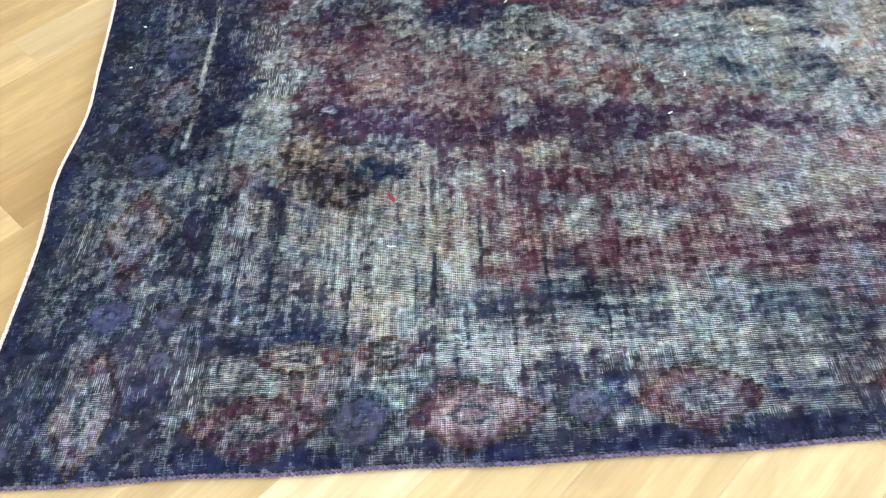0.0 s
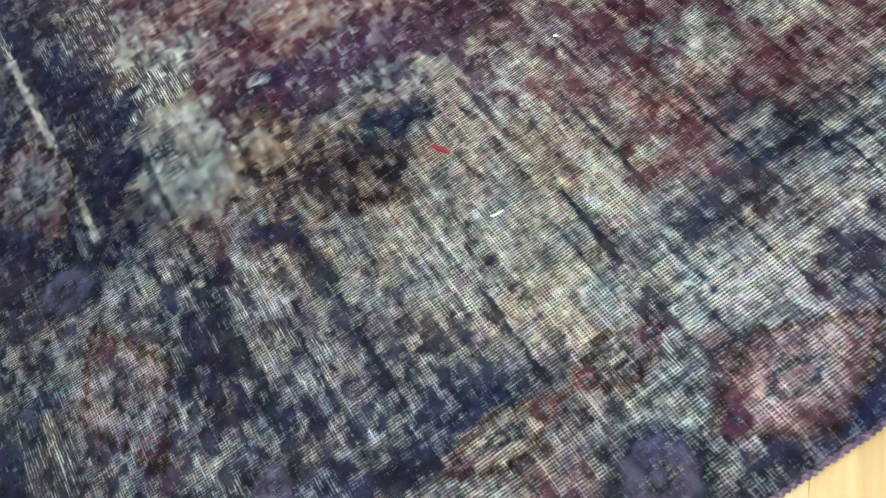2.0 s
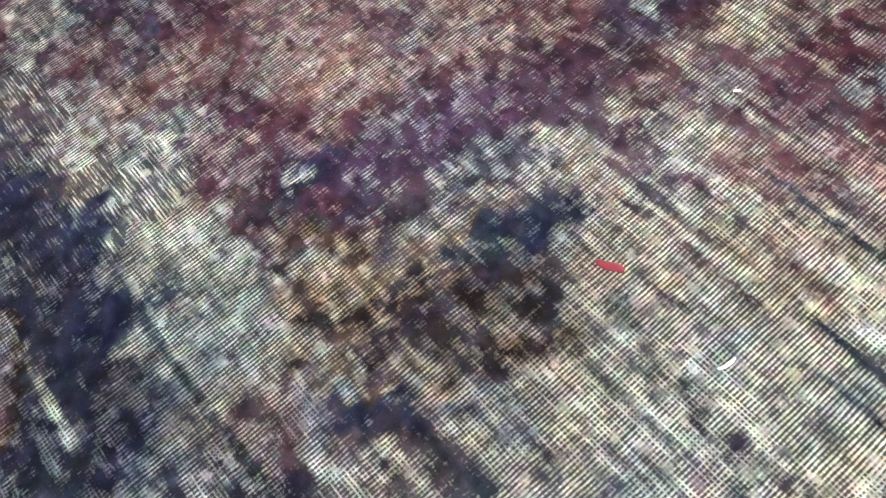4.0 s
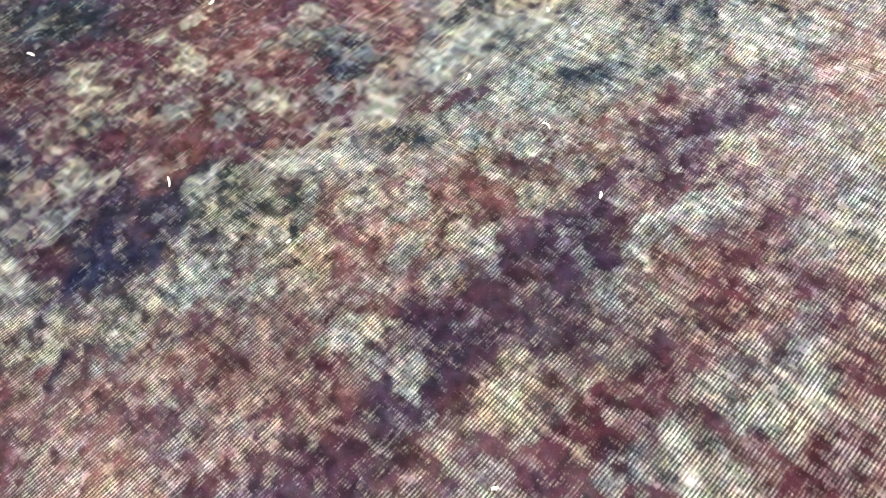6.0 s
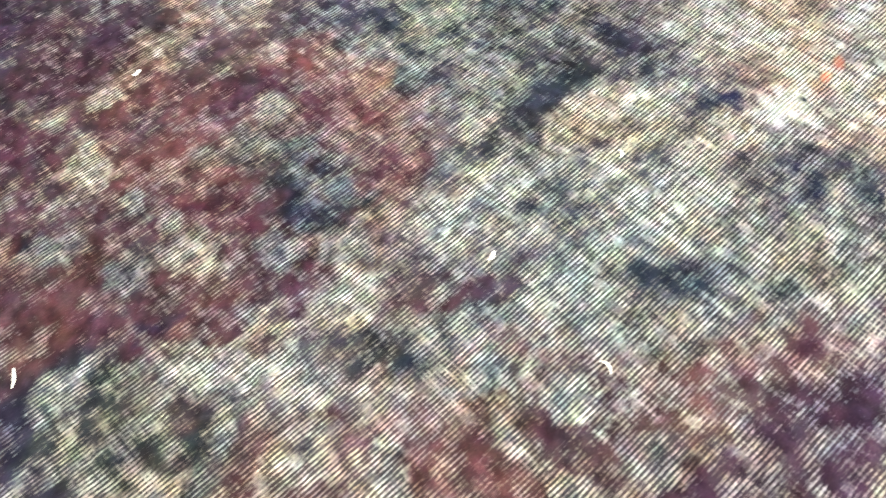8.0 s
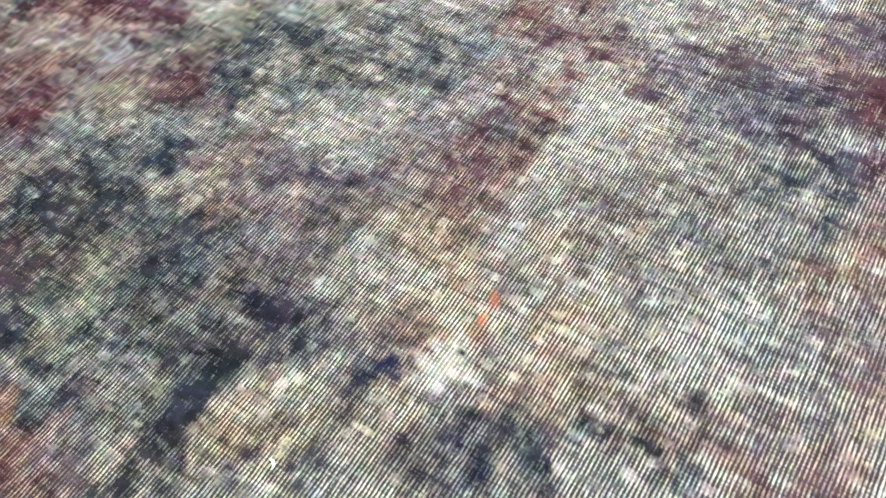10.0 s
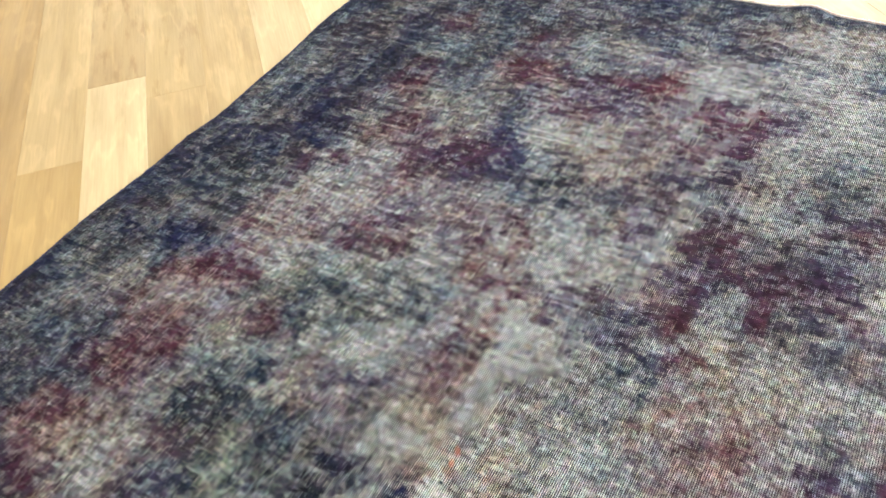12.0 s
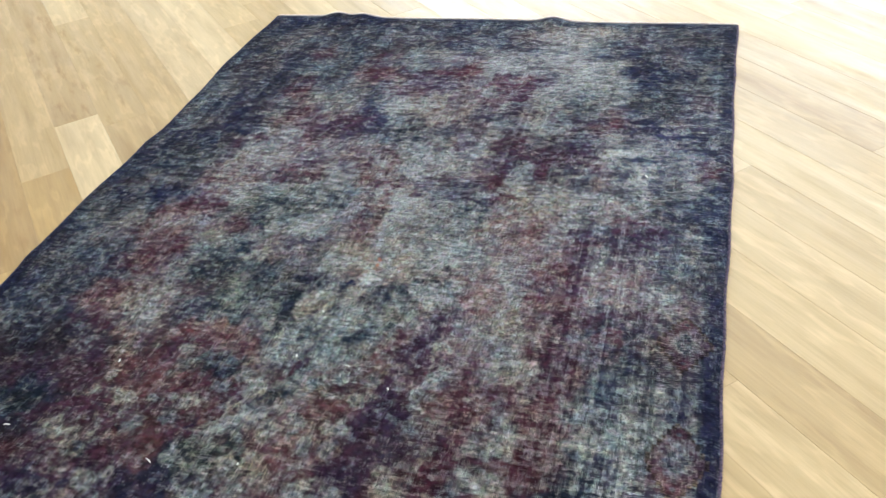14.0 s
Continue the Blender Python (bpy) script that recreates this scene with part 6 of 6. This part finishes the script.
def cord(name, points, radius, stitch, mat, label):
    """An overcast cord along a line: a tube whose stitches bulge."""
    bm = bmesh.new()
    length = [0.0]
    for a, b in zip(points[:-1], points[1:]):
        length.append(length[-1] + (b - a).length)
    n = int(length[-1] / (stitch / 4))
    rings, k = [], 0
    rnd = random.Random(5)
    big = 1.0
    for i in range(n + 1):
        s = length[-1] * i / n
        while k < len(points) - 2 and length[k + 1] < s:
            k += 1
        f = (s - length[k]) / max(1e-9, length[k + 1] - length[k])
        c = points[k].lerp(points[k + 1], min(1, f))
        d = (points[k + 1] - points[k]).normalized()
        side_ = Vector((d.y, -d.x, 0)).normalized()
        if i % 4 == 0:
            big = 1 + rnd.uniform(-0.14, 0.16)
        r = radius * big * (0.58, 1.0, 1.10, 0.92)[i % 4]
        rings.append([bm.verts.new(c + side_ * (r * math.cos(q * math.tau / 6)) + Vector((0, 0, 0.9 * r * math.sin(q * math.tau / 6))) + d * (0.25 * stitch * math.cos(q * math.tau / 6))) for q in range(6)])
    for a, b in zip(rings[:-1], rings[1:]):
        for q in range(6):
            f = bm.faces.new((a[q], a[(q + 1) % 6], b[(q + 1) % 6], b[q]))
            f.smooth = True
    bm.faces.new(rings[0][::-1])
    bm.faces.new(rings[-1])
    bmesh.ops.recalc_face_normals(bm, faces=bm.faces[:])
    return part(name, bm, mat, rug, label)


def rim_points(ids, out, drop):
    v = px.reshape(-1)[ids], py.reshape(-1)[ids], (zz.reshape(-1)[ids])
    return [Vector((a + out[0], b + out[1], c - drop)) for a, b, c in zip(*v)]


CREAM, NAVYC, MAUVE = "cream cotton overcast selvedge", "navy overcast selvedge", "mauve overcast selvedge"
cord("selvedge", rim_points(idx[::5, 0], (-0.0020, 0), 0.0006), 0.0024, 0.0042, M_CREAM, CREAM)
cord("selvedge", rim_points(idx[0, ::6], (0, -0.0016), 0.0010), 0.0023, 0.0044, M_MAUVE, MAUVE)
cord("selvedge", rim_points(idx[-1, ::6], (0, 0.0014), 0.0014), 0.0020, 0.0046, M_NAVY, NAVYC)
cord("selvedge", rim_points(idx[::5, -1], (0.0034, 0), 0.0004), 0.0028, 0.0040, M_CREAM, CREAM)


# ---- loose lint on the rug ----
def lint(x, y, long, wide, turn, mat, label, bend=0.3):
    bm = bmesh.new()
    n = 7
    rings = []
    for i in range(n):
        f = i / (n - 1) - 0.5
        r = wide * (0.45 + 0.55 * math.cos(f * 2.6))
        c = Vector((f * long, bend * long * (f * f), 0.45 * wide + 0.25 * wide * math.sin(9 * f)))
        rings.append([bm.verts.new(c + Vector((0, r * math.cos(q * math.tau / 6), 0.6 * r * math.sin(q * math.tau / 6)))) for q in range(6)])
    for a, b in zip(rings[:-1], rings[1:]):
        for q in range(6):
            bm.faces.new((a[q], a[(q + 1) % 6], b[(q + 1) % 6], b[q])).smooth = True
    bm.faces.new(rings[0][::-1])
    bm.faces.new(rings[-1])
    ob = part("lint", bm, mat)
    ob.matrix_world = pose(x, y, 0.0002, 0, 0, turn)
    return tagged(ob, label, "lint", "lint on the rug")


WHITE_BIT = "tiny white fibre lying on the worn rug"
for x, y, long, wide, turn, bend in ((0.384, 0.2436, 0.010, 0.0010, -9, 0.3), (0.528, 0.677, 0.011, 0.0008, 62, 0.2), (0.734, 0.564, 0.006, 0.0013, 20, 0.5), (0.827, 0.562, 0.006, 0.0009, 50, 0.9),
                                     (0.729, 0.485, 0.008, 0.0008, 80, 0.9), (0.678, 0.817, 0.006, 0.0014, 10, 0.3), (0.542, 0.905, 0.010, 0.0012, 100, 0.3),
                                     (0.699, 0.417, 0.006, 0.0010, 30, 0.3), (0.505, 0.343, 0.004, 0.0011, 140, 0.2), (1.245, 0.135, 0.009, 0.0014, 30, 0.3),
                                     (0.546, 0.561, 0.004, 0.0012, 0, 0.2), (0.024, 0.600, 0.004, 0.0015, 0, 0.1), (0.022, 0.695, 0.004, 0.0013, 0, 0.1)):
    lint(x, y, long, wide, turn, M_LINT, WHITE_BIT, bend)
lint(0.382, 0.315, 0.0140, 0.0026, -63, M_RED, "small bright red wool tuft on the worn rug", 0.1)

# ---- the floor: oak planks laid at 45 degrees to the rug ----
floor = bmesh.new()
box(floor, X0, X1, Y0, Y1, ZF - 0.08, ZF - 0.006)
floor = tagged(part("floor", floor, M_SUB), "pale oiled oak plank floor laid diagonally", "floor", kind="structure")
PITCH, S0 = 0.0928, -0.253
Q = math.sqrt(0.5)


def clipped(poly):
    """The polygon's part inside the room."""
    for axis, lim, sign in ((0, X0, 1), (0, X1, -1), (1, Y0, 1), (1, Y1, -1)):
        res = []
        for a, b in zip(poly, poly[1:] + poly[:1]):
            da, db = sign * (a[axis] - lim), sign * (b[axis] - lim)
            if da >= 0:
                res.append(a)
            if da * db < 0:
                f = da / (da - db)
                res.append((a[0] + f * (b[0] - a[0]), a[1] + f * (b[1] - a[1])))
        poly = res
        if len(poly) < 3:
            return []
    return poly


def plank(s0, s1, u0, u1, tone=(1, 1, 1), rough=0.0):
    """s runs across the planks, u along them."""
    g = 0.00008
    quad = [((u + s) * Q, (u - s) * Q) for s, u in ((s0 + g, u0 + g), (s1 - g, u0 + g), (s1 - g, u1 - g), (s0 + g, u1 - g))]
    poly = clipped(quad)
    if not poly:
        return
    cx, cy = sum(p[0] for p in poly) / len(poly), sum(p[1] for p in poly) / len(poly)
    # local x along the plank
    loc = [((p[0] - cx) * Q + (p[1] - cy) * Q, (p[1] - cy) * Q - (p[0] - cx) * Q) for p in poly]
    shrink = 0.0004
    n = len(loc)
    inner = []
    for i in range(n):
        v = Vector(loc[i])
        a, b = (Vector(loc[i - 1]) - v).normalized(), (Vector(loc[(i + 1) % n]) - v).normalized()
        inner.append(v + (a + b) * shrink)
    bm = bmesh.new()
    low_ = [bm.verts.new((*p, -0.014)) for p in loc]
    mid = [bm.verts.new((*p, -0.0003)) for p in loc]
    top = [bm.verts.new((*p, 0.0)) for p in inner]
    bm.faces.new(top)
    for i in range(n):
        j = (i + 1) % n
        bm.faces.new((low_[i], low_[j], mid[j], mid[i]))
        bm.faces.new((mid[i], mid[j], top[j], top[i]))
    bmesh.ops.recalc_face_normals(bm, faces=bm.faces[:])
    ob = part("plank", bm, M_OAK, floor)
    ob.matrix_basis = pose(cx, cy, ZF, 0, 0, 45)
    ob.color = (*tone, 1 - rough)


rnd = random.Random(12)
corners = [(x - y) * Q for x in (X0, X1) for y in (Y0, Y1)]
k0, k1 = math.floor((min(corners) - S0) / PITCH), math.ceil((max(corners) - S0) / PITCH)
# joints that show beside the rug, by row; boards with rough marks, and darker ones: row, a place along it, how much
SEEN = {-1: [0.20], 0: [1.40], 1: [1.69], 2: [1.89], 3: [1.82]}
ROUGH = {0: (2.0, 0.5), 2: (2.4, 1.0), 3: (2.4, 0.9), 4: (2.0, 0.3)}
DARKER = {0: (2.0, (0.76, 0.68, 0.55)), 3: (2.4, (0.90, 0.88, 0.84)), 5: (2.2, (0.90, 0.88, 0.85)), 2: (2.4, (0.86, 0.83, 0.80)), 9: (0.4, (0.88, 0.85, 0.8))}
for k in range(k0, k1):
    s0 = S0 + PITCH * k
    u = -5.2 + rnd.uniform(0, 1.5)
    stops = [u]
    while u < 6.5:
        u += rnd.uniform(0.9, 2.0)
        stops.append(u)
    if k in SEEN:
        stops = sorted([v for v in stops if min(abs(v - w) for w in SEEN[k]) > 0.6] + SEEN[k])
    for a, b in zip(stops[:-1], stops[1:]):
        at, tone = DARKER.get(k, (99, (1, 1, 1)))
        if -7 < k < 3 and a < 0.35 and b > 0.05:
            # boards beside the end border are darker and yellower
            at, tone = (a + b) / 2, (0.83, 0.75, 0.58)
        spot, rough = ROUGH.get(k, (99, 0.0))
        plank(s0, s0 + PITCH, a, b, tone if a < at < b else (1, 1, 1), rough if a < spot < b else 0.0)
